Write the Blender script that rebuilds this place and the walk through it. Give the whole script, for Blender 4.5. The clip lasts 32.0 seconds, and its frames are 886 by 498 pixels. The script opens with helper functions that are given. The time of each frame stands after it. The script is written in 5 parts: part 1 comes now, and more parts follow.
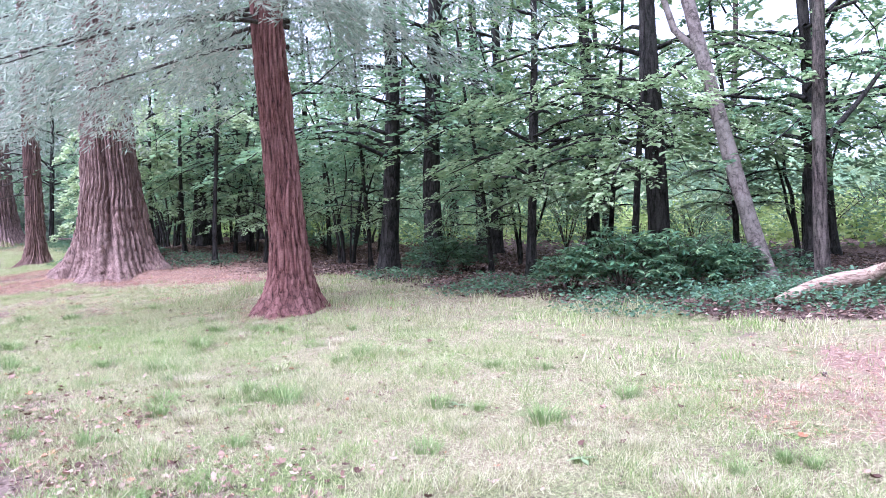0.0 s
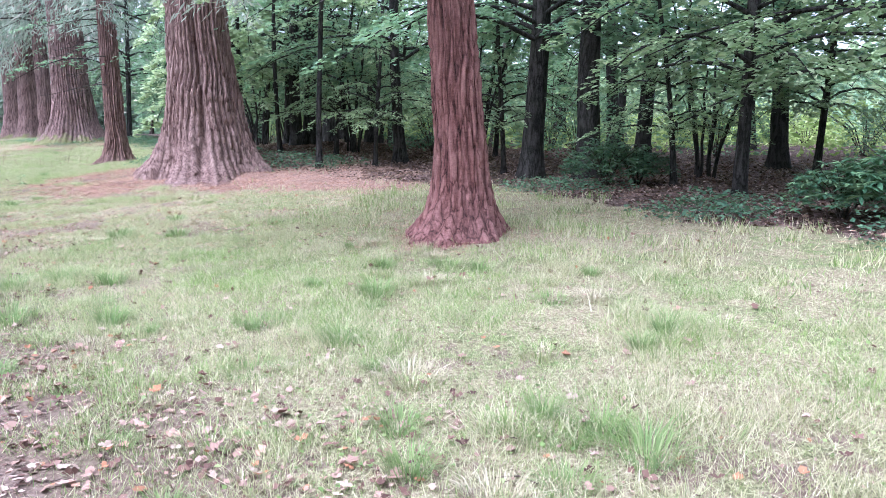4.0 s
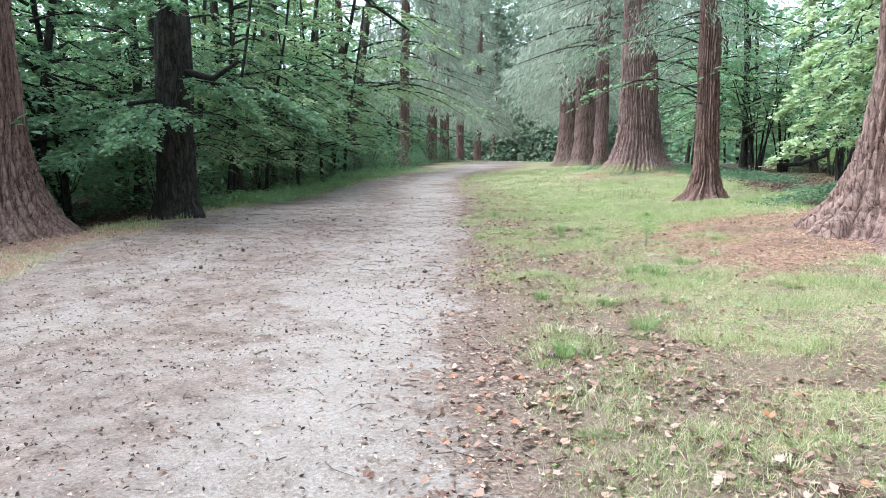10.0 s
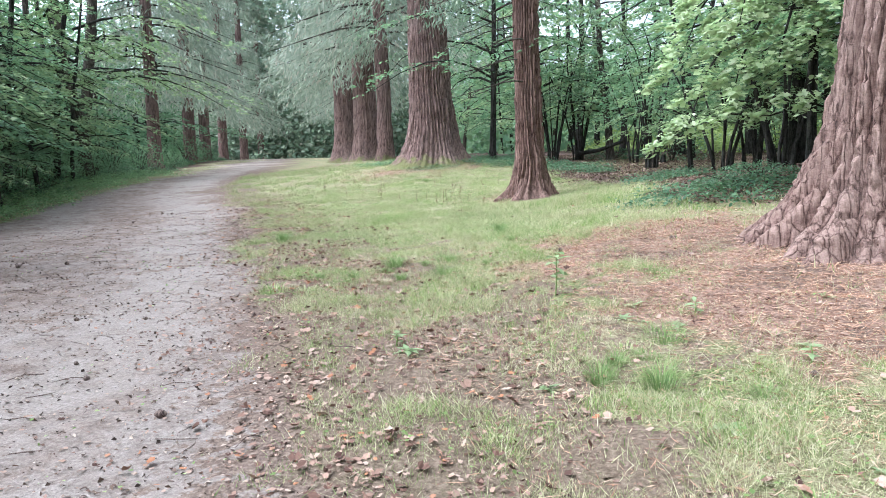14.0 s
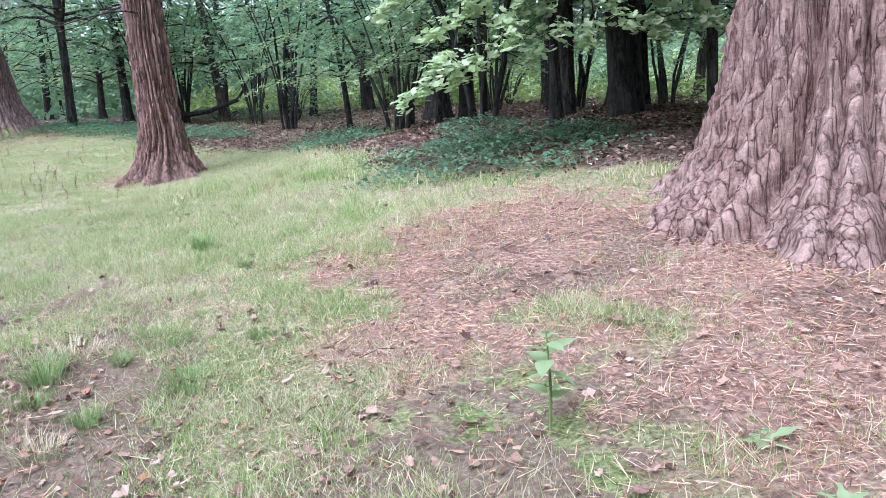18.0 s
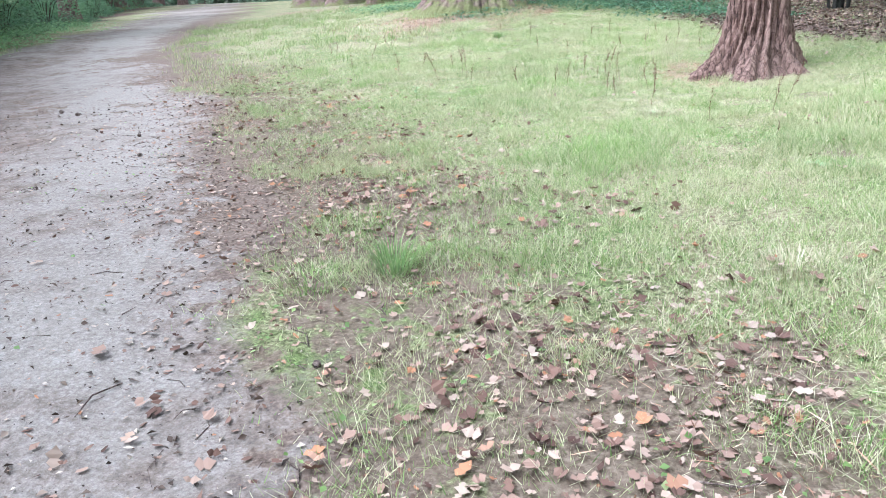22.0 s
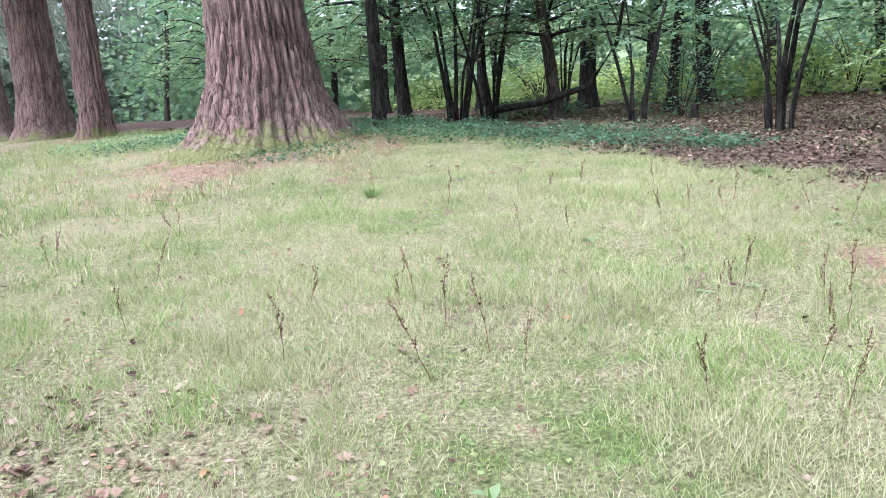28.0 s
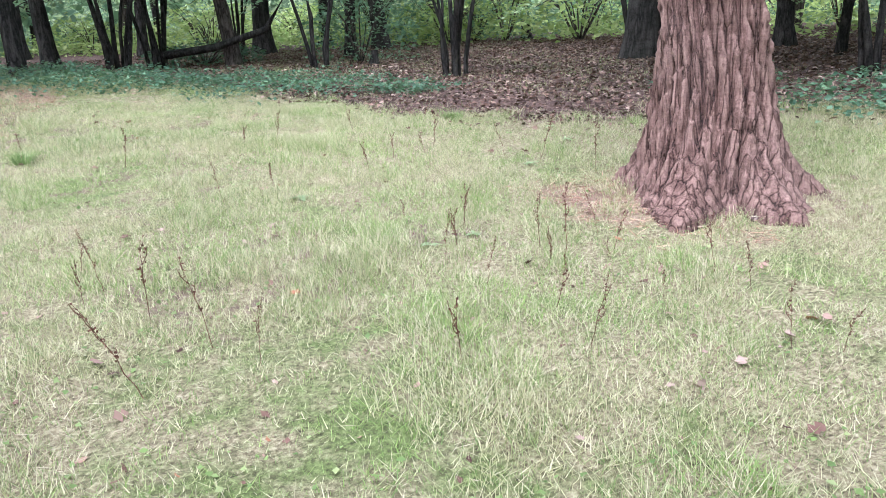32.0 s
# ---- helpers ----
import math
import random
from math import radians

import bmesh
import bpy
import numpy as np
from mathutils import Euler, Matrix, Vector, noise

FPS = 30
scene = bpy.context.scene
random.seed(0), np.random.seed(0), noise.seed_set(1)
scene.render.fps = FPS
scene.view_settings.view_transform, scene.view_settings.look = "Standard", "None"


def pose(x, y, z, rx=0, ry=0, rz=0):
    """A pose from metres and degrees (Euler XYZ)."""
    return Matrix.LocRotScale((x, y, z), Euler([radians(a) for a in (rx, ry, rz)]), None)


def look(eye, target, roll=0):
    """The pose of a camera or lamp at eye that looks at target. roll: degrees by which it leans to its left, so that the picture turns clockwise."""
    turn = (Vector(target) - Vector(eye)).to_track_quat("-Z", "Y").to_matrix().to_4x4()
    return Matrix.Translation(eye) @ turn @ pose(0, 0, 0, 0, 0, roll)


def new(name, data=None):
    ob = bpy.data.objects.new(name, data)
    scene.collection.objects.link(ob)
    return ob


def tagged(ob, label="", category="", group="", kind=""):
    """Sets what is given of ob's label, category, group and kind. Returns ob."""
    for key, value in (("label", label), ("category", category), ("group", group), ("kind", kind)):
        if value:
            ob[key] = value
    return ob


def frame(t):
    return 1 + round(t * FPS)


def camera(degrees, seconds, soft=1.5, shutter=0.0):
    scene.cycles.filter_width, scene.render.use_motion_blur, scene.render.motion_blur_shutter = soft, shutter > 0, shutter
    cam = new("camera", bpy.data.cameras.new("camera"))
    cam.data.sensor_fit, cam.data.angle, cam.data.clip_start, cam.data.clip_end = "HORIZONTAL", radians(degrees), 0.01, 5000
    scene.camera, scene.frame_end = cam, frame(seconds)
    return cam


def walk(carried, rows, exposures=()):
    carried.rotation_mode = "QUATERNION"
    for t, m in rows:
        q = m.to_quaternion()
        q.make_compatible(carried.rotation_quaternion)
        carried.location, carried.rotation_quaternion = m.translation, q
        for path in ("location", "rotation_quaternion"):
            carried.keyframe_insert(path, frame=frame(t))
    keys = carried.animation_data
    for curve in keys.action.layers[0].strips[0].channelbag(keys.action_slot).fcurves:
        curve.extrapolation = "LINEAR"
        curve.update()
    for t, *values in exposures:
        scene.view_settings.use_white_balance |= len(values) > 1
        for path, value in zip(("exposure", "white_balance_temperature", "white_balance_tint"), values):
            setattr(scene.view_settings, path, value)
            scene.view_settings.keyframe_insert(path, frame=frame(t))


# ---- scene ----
cam = camera(62.8, 32.0, soft=0.75)
# seconds, x, y, z, yaw, pitch, roll
ROWS = [
    (0, -0.520, 1.656, 1.611, -1.76, -0.98, -1.07),
    (0.5, -0.687, 1.950, 1.613, 2.51, -2.57, -0.75),
    (1, -0.928, 2.293, 1.637, 5.63, -3.76, -0.57),
    (1.5, -1.127, 2.730, 1.652, 6.18, -4.52, -0.36),
    (2, -1.372, 3.116, 1.653, 4.62, -5.04, 0.02),
    (2.5, -1.598, 3.423, 1.635, 2.81, -5.73, 0.25),
    (4.5, -2.555, 5.015, 1.587, 3.32, -8.82, 0.11),
    (5, -2.788, 5.357, 1.607, 6.78, -6.81, -1.10),
    (5.5, -3.122, 5.687, 1.629, 14.84, -4.66, -1.30),
    (6, -3.534, 6.017, 1.644, 22.83, -3.58, -0.62),
    (6.5, -3.917, 6.350, 1.660, 29.75, -3.70, -0.03),
    (7, -4.347, 6.683, 1.658, 33.89, -4.41, 0.29),
    (7.5, -4.773, 7.093, 1.636, 35.87, -5.36, 0.40),
    (8, -5.254, 7.522, 1.622, 36.75, -6.27, 0.62),
    (8.5, -5.738, 7.973, 1.615, 37.85, -6.74, 0.57),
    (9, -6.229, 8.379, 1.614, 39.06, -6.93, 0.85),
    (9.5, -6.672, 8.848, 1.628, 40.10, -6.79, 0.86),
    (10, -7.115, 9.300, 1.631, 41.20, -6.66, 0.97),
    (10.5, -7.536, 9.750, 1.635, 40.93, -6.39, 0.72),
    (11, -7.924, 10.203, 1.629, 40.26, -6.36, 0.37),
    (11.5, -8.349, 10.674, 1.640, 38.18, -6.35, -0.12),
    (12, -8.725, 11.148, 1.652, 36.03, -6.27, -0.46),
    (12.5, -9.124, 11.588, 1.662, 33.28, -6.36, -0.53),
    (13, -9.487, 12.080, 1.675, 30.75, -6.52, -0.77),
    (13.5, -9.873, 12.536, 1.686, 27.27, -6.76, -0.93),
    (14, -10.207, 13.016, 1.694, 23.54, -7.04, -1.22),
    (14.5, -10.567, 13.457, 1.719, 18.89, -7.27, -1.41),
    (15, -10.921, 13.891, 1.725, 14.28, -7.58, -1.78),
    (15.5, -11.246, 14.357, 1.738, 9.95, -8.02, -2.03),
    (17.5, -12.282, 16.192, 1.724, -6.54, -10.10, -2.95),
    (18, -12.558, 16.639, 1.736, -8.94, -11.31, -3.15),
    (18.5, -12.877, 17.061, 1.739, -8.57, -13.02, -3.46),
    (19, -13.324, 17.444, 1.740, -6.30, -14.72, -3.46),
    (19.5, -13.766, 17.848, 1.713, -2.00, -16.40, -3.86),
    (20, -14.202, 18.210, 1.724, 2.77, -17.75, -3.60),
    (20.5, -14.576, 18.475, 1.761, 7.92, -18.57, -3.59),
    (21, -14.938, 18.763, 1.763, 12.86, -19.61, -3.33),
    (21.5, -15.364, 19.095, 1.774, 16.26, -19.37, -2.48),
    (22, -15.777, 19.456, 1.761, 20.33, -18.99, -2.22),
    (22.5, -16.198, 19.819, 1.751, 22.10, -17.57, -1.70),
    (23, -16.603, 20.257, 1.730, 23.57, -14.98, -1.69),
    (23.5, -16.995, 20.731, 1.732, 24.75, -11.64, -1.72),
    (24, -17.342, 21.256, 1.764, 25.86, -8.20, -2.00),
    (24.5, -17.641, 21.810, 1.786, 26.40, -6.52, -1.88),
    (26.5, -18.634, 24.167, 1.905, 17.65, -8.60, -1.13),
    (27, -18.854, 24.727, 1.926, 11.86, -9.31, -1.58),
    (27.5, -19.037, 25.269, 1.932, 5.65, -9.98, -2.66),
    (28, -19.258, 25.698, 1.923, -1.83, -10.94, -3.41),
    (28.5, -19.343, 25.971, 1.940, -9.15, -12.23, -3.98),
    (29, -19.345, 26.101, 1.938, -17.63, -13.55, -3.53),
    (29.5, -19.380, 26.165, 1.926, -24.14, -14.12, -3.10),
    (30, -19.375, 26.184, 1.936, -29.08, -14.21, -2.65),
    (30.5, -19.366, 26.195, 1.939, -31.24, -14.39, -2.39),
    (31, -19.348, 26.180, 1.938, -30.34, -14.82, -2.55),
    (31.5, -19.325, 26.191, 1.923, -28.48, -15.62, -2.81),
    (32, -19.320, 26.197, 1.921, -26.51, -16.38, -3.11),
]
EXPOSURE = 1.72
walk(cam, [(t, pose(x, y, z, 0, 0, yaw) @ pose(0, 0, 0, 90 + pitch) @ pose(0, 0, 0, 0, 0, roll)) for t, x, y, z, yaw, pitch, roll in ROWS],
     [(t, EXPOSURE + e, k, m) for t, e, k, m in ((0.0, .22, 5080, 32), (1.2, .14, 5200, 23), (2.2, .0, 5300, 17), (3.6, .12, 5150, 22), (5.0, .26, 5030, 26), (6.2, .32, 5280, 29), (7.0, .18, 5350, 15), (8.0, .09, 5380, 6), (13.0, .04, 5480, 4), (15.0, -.06, 5330, 14), (18.0, -.06, 5150, 18),
                                                (24.0, .27, 5200, 2), (28.0, 0, 5400, 13), (32.0, -.04, 5380, 17))])
# ---- daylight: bright overcast sky ----
world = bpy.data.worlds.new("overcast_sky")
scene.world = world
world.use_nodes = True
wn, wl = world.node_tree.nodes, world.node_tree.links
sky = wn.new("ShaderNodeTexSky")
sky.sky_type, sky.sun_disc = "NISHITA", False
sky.sun_elevation, sky.sun_rotation = radians(52), radians(250)
sky.dust_density, sky.air_density = 4.0, 1.0
pale = wn.new("ShaderNodeHueSaturation")
pale.inputs["Saturation"].default_value = 0.22
wl.new(sky.outputs[0], pale.inputs["Color"])
wl.new(pale.outputs[0], wn["Background"].inputs[0])
wn["Background"].inputs[1].default_value = 0.15
sun_data = bpy.data.lights.new("sun", "SUN")
sun_data.energy, sun_data.angle, sun_data.color = 1.5, radians(40), (1.0, 0.97, 0.92)
sun = new("sun", sun_data)
sun.matrix_world = look((-30, -10, 60), (-10, 20, 0))

# ---- plan ----
GK = (0.394, 0.51, 1.071, 0.496, -0.187, 0.102, 0.239, -0.066, 0.03, -0.097)
BUMPS = ((-9, 22.5, .25, 2.6), (-22, 39.5, .42, 3.6), (-20.5, 14.5, .28, 3.5), (-24.5, 19, .25, 3), (-36, 35, .35, 5),
         (-43, 46, .2, 6), (-8, 28.5, .5, 3.2), (-29.5, 48, .3, 4), (-56, 64, .7, 9), (-25.5, 14.6, -.9, 1.8), (-15.4, 29.5, -.17, 1.7))


def lay(x, y):
    """Height of the ground."""
    x, y = np.asarray(x, float), np.asarray(y, float)
    s, v = np.tanh((-.63 * x + .777 * y - 20) / 37.5), np.tanh((.777 * x + .63 * y - 3) / 18.75)
    z = sum(k * b for k, b in zip(GK, (1, s, v, s * s, s * v, v * v, s ** 3, s * s * v, s * v * v, v ** 3)))
    for a, b, h, r in BUMPS:
        z = z + h * np.exp(-((x - a) ** 2 + (y - b) ** 2) / (2 * r * r))
    return z


def gz(x, y):
    return float(lay(x, y))


PATH_R = [(4, -8), (-1.2, 2.2), (-3.0, 5.9), (-6.7, 9.4), (-8.9, 12.2), (-10.1, 13.5), (-11.7, 15.4), (-14.9, 19.3), (-17.1, 21.8),
          (-20.4, 26.0), (-22.6, 28.4), (-27.4, 33.1), (-31.2, 38.8), (-37, 49), (-46, 64), (-70, 104)]
PATH_L = [(-3, -14), (-9, -2), (-12.6, 6.5), (-15.2, 10.4), (-19.1, 14.4), (-23.0, 18.8), (-27.2, 24.0), (-30.6, 29.4), (-32.8, 34.4), (-36.1, 39.8),
          (-42.5, 49), (-50, 63), (-74, 103)]
WOOD_R = [(14, 3), (7, 8.2), (3.2, 10.1), (1.5, 11.9), (.2, 13.8), (-1.8, 18.0), (-4.7, 20.0), (-7, 21.3), (-10, 23.8), (-11.4, 24.8),
          (-12.6, 29.7), (-12.8, 31.2), (-15.2, 32.6), (-15.9, 35), (-17.4, 38), (-20, 41), (-24, 45.5), (-31, 54), (-45, 76), (-62, 104)]
WOOD_L = [(-5, -16), (-12, -4), (-15, 6), (-18.5, 11.5), (-21.2, 15.2), (-24.4, 18.6), (-28.6, 23.6), (-32.2, 29), (-34.8, 34), (-38.4, 39.6), (-45, 49),
          (-53, 63), (-78, 103)]


def side(line, x, y):
    """Signed distance to a line of the plan: plus to its right."""
    x, y = np.asarray(x, float), np.asarray(y, float)
    best = np.full(x.shape, 1e9)
    out = np.zeros(x.shape)
    for (ax, ay), (bx, by) in zip(line, line[1:]):
        dx, dy = bx - ax, by - ay
        n = math.hypot(dx, dy)
        t = np.clip(((x - ax) * dx + (y - ay) * dy) / n ** 2, 0, 1)
        d = np.hypot(x - ax - t * dx, y - ay - t * dy)
        s = np.sign((x - ax) * dy - (y - ay) * dx)
        near = d < best
        best, out = np.where(near, d, best), np.where(near, d * s, out)
    return out


LATTICE = np.random.RandomState(5).rand(64, 64)


def vnoise(u, v, seed=0, wrap=None):
    """Smooth value noise in 0..1; u repeats after wrap cells."""
    u, v = np.asarray(u, float), np.asarray(v, float)
    i, j = np.floor(u).astype(int), np.floor(v).astype(int)
    f, g = u - i, v - j
    f, g = f * f * (3 - 2 * f), g * g * (3 - 2 * g)
    i1 = i + 1
    if wrap:
        i, i1 = i % wrap, i1 % wrap
    a, b, q = seed * 17, seed * 29, LATTICE

    def at(m, n):
        return q[(m + a) % 64, (n + b) % 64]
    return (at(i, j) * (1 - f) + at(i1, j) * f) * (1 - g) + (at(i, j + 1) * (1 - f) + at(i1, j + 1) * f) * g


def smooth(a, b, x):
    t = np.clip((x - a) / (b - a), 0, 1)
    return t * t * (3 - 2 * t)


# where reddish needles lie: x, y, radius, how thickly
NEEDLES = ((-9.3, 20.3, 2.25, 1), (-6.2, 20.6, 2.3, 1), (-10.9, 21.5, 1.3, .95), (-10.7, 20.2, 1.3, 1), (-10.4, 19.0, 1.1, .7), (-2.7, 12.7, .75, .7), (2.6, 6.5, 1.4, .62), (3.8, 7.3, 1.4, .66), (-22, 37.0, 1.9, .62), (-19.8, 37.6, 1.2, .58),
           (-16.0, 30.2, .7, .62), (-19.2, 13.2, 2.2, .8), (-29.3, 47, 2.0, .8), (-4.6, 19.6, 1.6, .9))


def zones(x, y):
    """How much of each point is path, needle litter and woodland floor."""
    j = (vnoise(x * .9, y * .9, 1) - .5) * 1.6 + (vnoise(x * 3.1, y * 3.1, 2) - .5) * .7
    path = smooth(-.5, .5, -side(PATH_R, x, y) + j * .55) * smooth(-.5, .7, side(PATH_L, x, y) + j * .6)
    red = np.zeros_like(x)
    ragged = (vnoise(x * 6.5, y * 6.5, 23) - .5) * .9
    for a, b, r, k in NEEDLES:
        red = np.maximum(red, k * smooth(1.5, .35, np.hypot(x - a, y - b) / r + j * .9 + ragged))
    wood = np.maximum(smooth(-.5, .6, side(WOOD_R, x, y) + j * .5), smooth(-.4, .6, -side(WOOD_L, x, y) + j * .5))
    return path, red * (1 - path * .6), wood


# ---- materials ----
def nodes_of(name):
    m = bpy.data.materials.new(name)
    m.use_nodes = True
    return m, m.node_tree.nodes, m.node_tree.links, m.node_tree.nodes["Principled BSDF"]


def ramp(n, l, source, stops):
    r = n.new("ShaderNodeValToRGB")
    e = r.color_ramp.elements
    while len(e) < len(stops):
        e.new(0.5)
    for p, (at, c) in zip(e, stops):
        p.position, p.color = at, (*c, 1)
    l.new(source, r.inputs[0])
    return r.outputs[0]


def noise_at(n, l, scale, detail=4.0, rough=.6, stretch=None, coord="Object", dist=0.0):
    tc = n.new("ShaderNodeTexCoord")
    out = tc.outputs[coord]
    if stretch:
        mp = n.new("ShaderNodeMapping")
        mp.inputs["Scale"].default_value = stretch
        l.new(out, mp.inputs[0])
        out = mp.outputs[0]
    t = n.new("ShaderNodeTexNoise")
    t.inputs["Scale"].default_value, t.inputs["Detail"].default_value, t.inputs["Roughness"].default_value = scale, detail, rough
    t.inputs["Distortion"].default_value = dist
    l.new(out, t.inputs["Vector"])
    return t.outputs[0]


def mixed(n, l, fac, a, b, mode="MIX"):
    x = n.new("ShaderNodeMix")
    x.data_type, x.blend_type = "RGBA", mode
    for k, s in ((0, fac), (6, a), (7, b)):
        if hasattr(s, "links"):
            l.new(s, x.inputs[k])
        else:
            x.inputs[k].default_value = s if k == 0 else (*s, 1)
    return x.outputs[2]


def bumped(n, l, height, bsdf, strength, distance):
    b = n.new("ShaderNodeBump")
    b.inputs["Strength"].default_value, b.inputs["Distance"].default_value = strength, distance
    l.new(height, b.inputs["Height"])
    l.new(b.outputs[0], bsdf.inputs["Normal"])


def ridged(n, l, scale, stretch, stops, detail=3.0, dist=.3):
    """Thin wandering lines: dark where a noise crosses its middle."""
    a = noise_at(n, l, scale, detail, .55, stretch, dist=dist)
    d = n.new("ShaderNodeMath")
    d.operation = "SUBTRACT"
    l.new(a, d.inputs[0])
    d.inputs[1].default_value = .5
    e = n.new("ShaderNodeMath")
    e.operation = "ABSOLUTE"
    l.new(d.outputs[0], e.inputs[0])
    return ramp(n, l, e.outputs[0], stops)


def bark(name, dark, mid, light, stretch, grey=None, depth=.03, moss=0.0, plated=False):
    """Bark: long furrows, short cross cracks, fibre and broad weathering."""
    m, n, l, p = nodes_of(name)
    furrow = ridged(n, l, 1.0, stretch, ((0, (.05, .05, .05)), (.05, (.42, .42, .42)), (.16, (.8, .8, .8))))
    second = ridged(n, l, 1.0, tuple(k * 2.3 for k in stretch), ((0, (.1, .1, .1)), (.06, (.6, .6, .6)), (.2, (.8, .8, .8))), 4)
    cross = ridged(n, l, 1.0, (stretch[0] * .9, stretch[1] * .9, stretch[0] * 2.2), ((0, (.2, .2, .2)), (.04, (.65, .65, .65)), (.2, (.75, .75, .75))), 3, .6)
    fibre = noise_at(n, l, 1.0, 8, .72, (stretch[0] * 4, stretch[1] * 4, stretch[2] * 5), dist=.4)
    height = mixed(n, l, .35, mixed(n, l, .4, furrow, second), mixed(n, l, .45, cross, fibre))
    tone = height
    if plated:
        worn = n.new("ShaderNodeAttribute")
        worn.attribute_name = "plate"
        wrinkle = noise_at(n, l, 1.0, 5, .65, (9, 9, 38), dist=.5)
        tc, mp, warp = n.new("ShaderNodeTexCoord"), n.new("ShaderNodeMapping"), n.new("ShaderNodeVectorMath")
        mp.inputs["Scale"].default_value = (stretch[0] * .95, stretch[1] * .95, stretch[0] * .075)
        l.new(tc.outputs["Object"], mp.inputs[0])
        nz = n.new("ShaderNodeTexNoise")
        nz.inputs["Scale"].default_value, nz.inputs["Detail"].default_value = 2.2, 5
        l.new(mp.outputs[0], nz.inputs["Vector"])
        warp.operation = "MULTIPLY_ADD"
        l.new(nz.outputs["Color"], warp.inputs[0])
        warp.inputs[1].default_value = (.6, .6, .6)
        l.new(mp.outputs[0], warp.inputs[2])
        vo = n.new("ShaderNodeTexVoronoi")
        vo.feature = "DISTANCE_TO_EDGE"
        vo.inputs["Scale"].default_value = 1.0
        l.new(warp.outputs[0], vo.inputs["Vector"])
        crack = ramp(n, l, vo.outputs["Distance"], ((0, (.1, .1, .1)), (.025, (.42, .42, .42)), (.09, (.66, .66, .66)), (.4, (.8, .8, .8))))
        # Colour is darker in cracks and low plate edges, lighter on plate faces.
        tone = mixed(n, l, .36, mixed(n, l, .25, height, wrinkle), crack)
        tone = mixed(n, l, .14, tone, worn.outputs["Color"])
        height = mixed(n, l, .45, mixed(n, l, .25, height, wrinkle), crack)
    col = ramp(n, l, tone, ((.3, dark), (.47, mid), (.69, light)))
    broad = noise_at(n, l, .9, 4, .6)
    if grey:
        col = mixed(n, l, ramp(n, l, broad, ((.42, (0, 0, 0)), (.7, (.65, .65, .65)))), col, mixed(n, l, .55, grey, col))
    fine = noise_at(n, l, 70, 3, .6)
    col = mixed(n, l, .35, col, ramp(n, l, fine, ((.3, (.28, .28, .28)), (.7, (.75, .75, .75)))), "OVERLAY")
    if moss:
        tc, sp, low = n.new("ShaderNodeTexCoord"), n.new("ShaderNodeSeparateXYZ"), n.new("ShaderNodeMath")
        l.new(tc.outputs["Object"], sp.inputs[0])
        low.operation = "MULTIPLY_ADD"
        l.new(sp.outputs[2], low.inputs[0])
        low.inputs[1].default_value = -.45 / moss
        l.new(noise_at(n, l, 3.2, 5, .65), low.inputs[2])
        col = mixed(n, l, ramp(n, l, low.outputs[0], ((.34, (0, 0, 0)), (.5, (.75, .75, .75)))), col, ramp(n, l, noise_at(n, l, 45, 4, .7), ((.3, (.07, .085, .025)), (.7, (.27, .29, .10)))))
    l.new(col, p.inputs["Base Color"])
    p.inputs["Roughness"].default_value = .92
    p.inputs["Specular IOR Level"].default_value = .2
    bumped(n, l, height, p, 1.0, depth)
    return m


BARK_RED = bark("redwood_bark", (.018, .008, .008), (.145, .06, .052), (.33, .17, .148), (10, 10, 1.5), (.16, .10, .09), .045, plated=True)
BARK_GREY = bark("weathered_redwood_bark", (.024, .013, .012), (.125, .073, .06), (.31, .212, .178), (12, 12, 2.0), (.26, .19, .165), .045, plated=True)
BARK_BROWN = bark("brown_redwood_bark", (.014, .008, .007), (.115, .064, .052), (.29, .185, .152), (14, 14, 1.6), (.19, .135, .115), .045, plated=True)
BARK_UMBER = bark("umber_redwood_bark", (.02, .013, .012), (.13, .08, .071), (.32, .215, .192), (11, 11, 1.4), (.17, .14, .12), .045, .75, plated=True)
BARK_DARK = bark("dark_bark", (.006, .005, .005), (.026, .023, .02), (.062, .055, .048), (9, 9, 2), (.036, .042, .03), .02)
BARK_PALE = bark("pale_bark", (.07, .058, .05), (.165, .135, .118), (.24, .205, .18), (5, 5, 4), (.14, .15, .11), .005)
BARK_MID = bark("brown_bark", (.012, .009, .008), (.058, .045, .038), (.12, .097, .082), (9, 9, 2), (.09, .10, .065), .02)
TWIG = bark("dead_twig", (.05, .035, .03), (.14, .10, .085), (.26, .2, .17), (40, 40, 8), None, .004)
LOGWOOD = bark("bleached_wood", (.10, .066, .047), (.27, .19, .14), (.43, .335, .265), (2, 14, 14), None, .006)


def leaf(name, stops, through_light=.35, rough=.55, glow=(.27, .40, .17)):
    """Thin leaves, each of its own shade, that let some light through."""
    m, n, l, p = nodes_of(name)
    g = n.new("ShaderNodeNewGeometry")
    col = ramp(n, l, g.outputs["Random Per Island"], stops)
    patch = noise_at(n, l, .55, 2, .5)
    col = mixed(n, l, .5, col, ramp(n, l, patch, ((.3, (.38, .38, .38)), (.7, (.66, .66, .6)))), "OVERLAY")
    l.new(col, p.inputs["Base Color"])
    p.inputs["Roughness"].default_value = rough
    p.inputs["Specular IOR Level"].default_value = .28
    t = n.new("ShaderNodeBsdfTranslucent")
    warm = mixed(n, l, .55, col, glow)
    l.new(warm, t.inputs[0])
    x = n.new("ShaderNodeMixShader")
    x.inputs[0].default_value = through_light
    l.new(p.outputs[0], x.inputs[1])
    l.new(t.outputs[0], x.inputs[2])
    l.new(x.outputs[0], n["Material Output"].inputs[0])
    return m


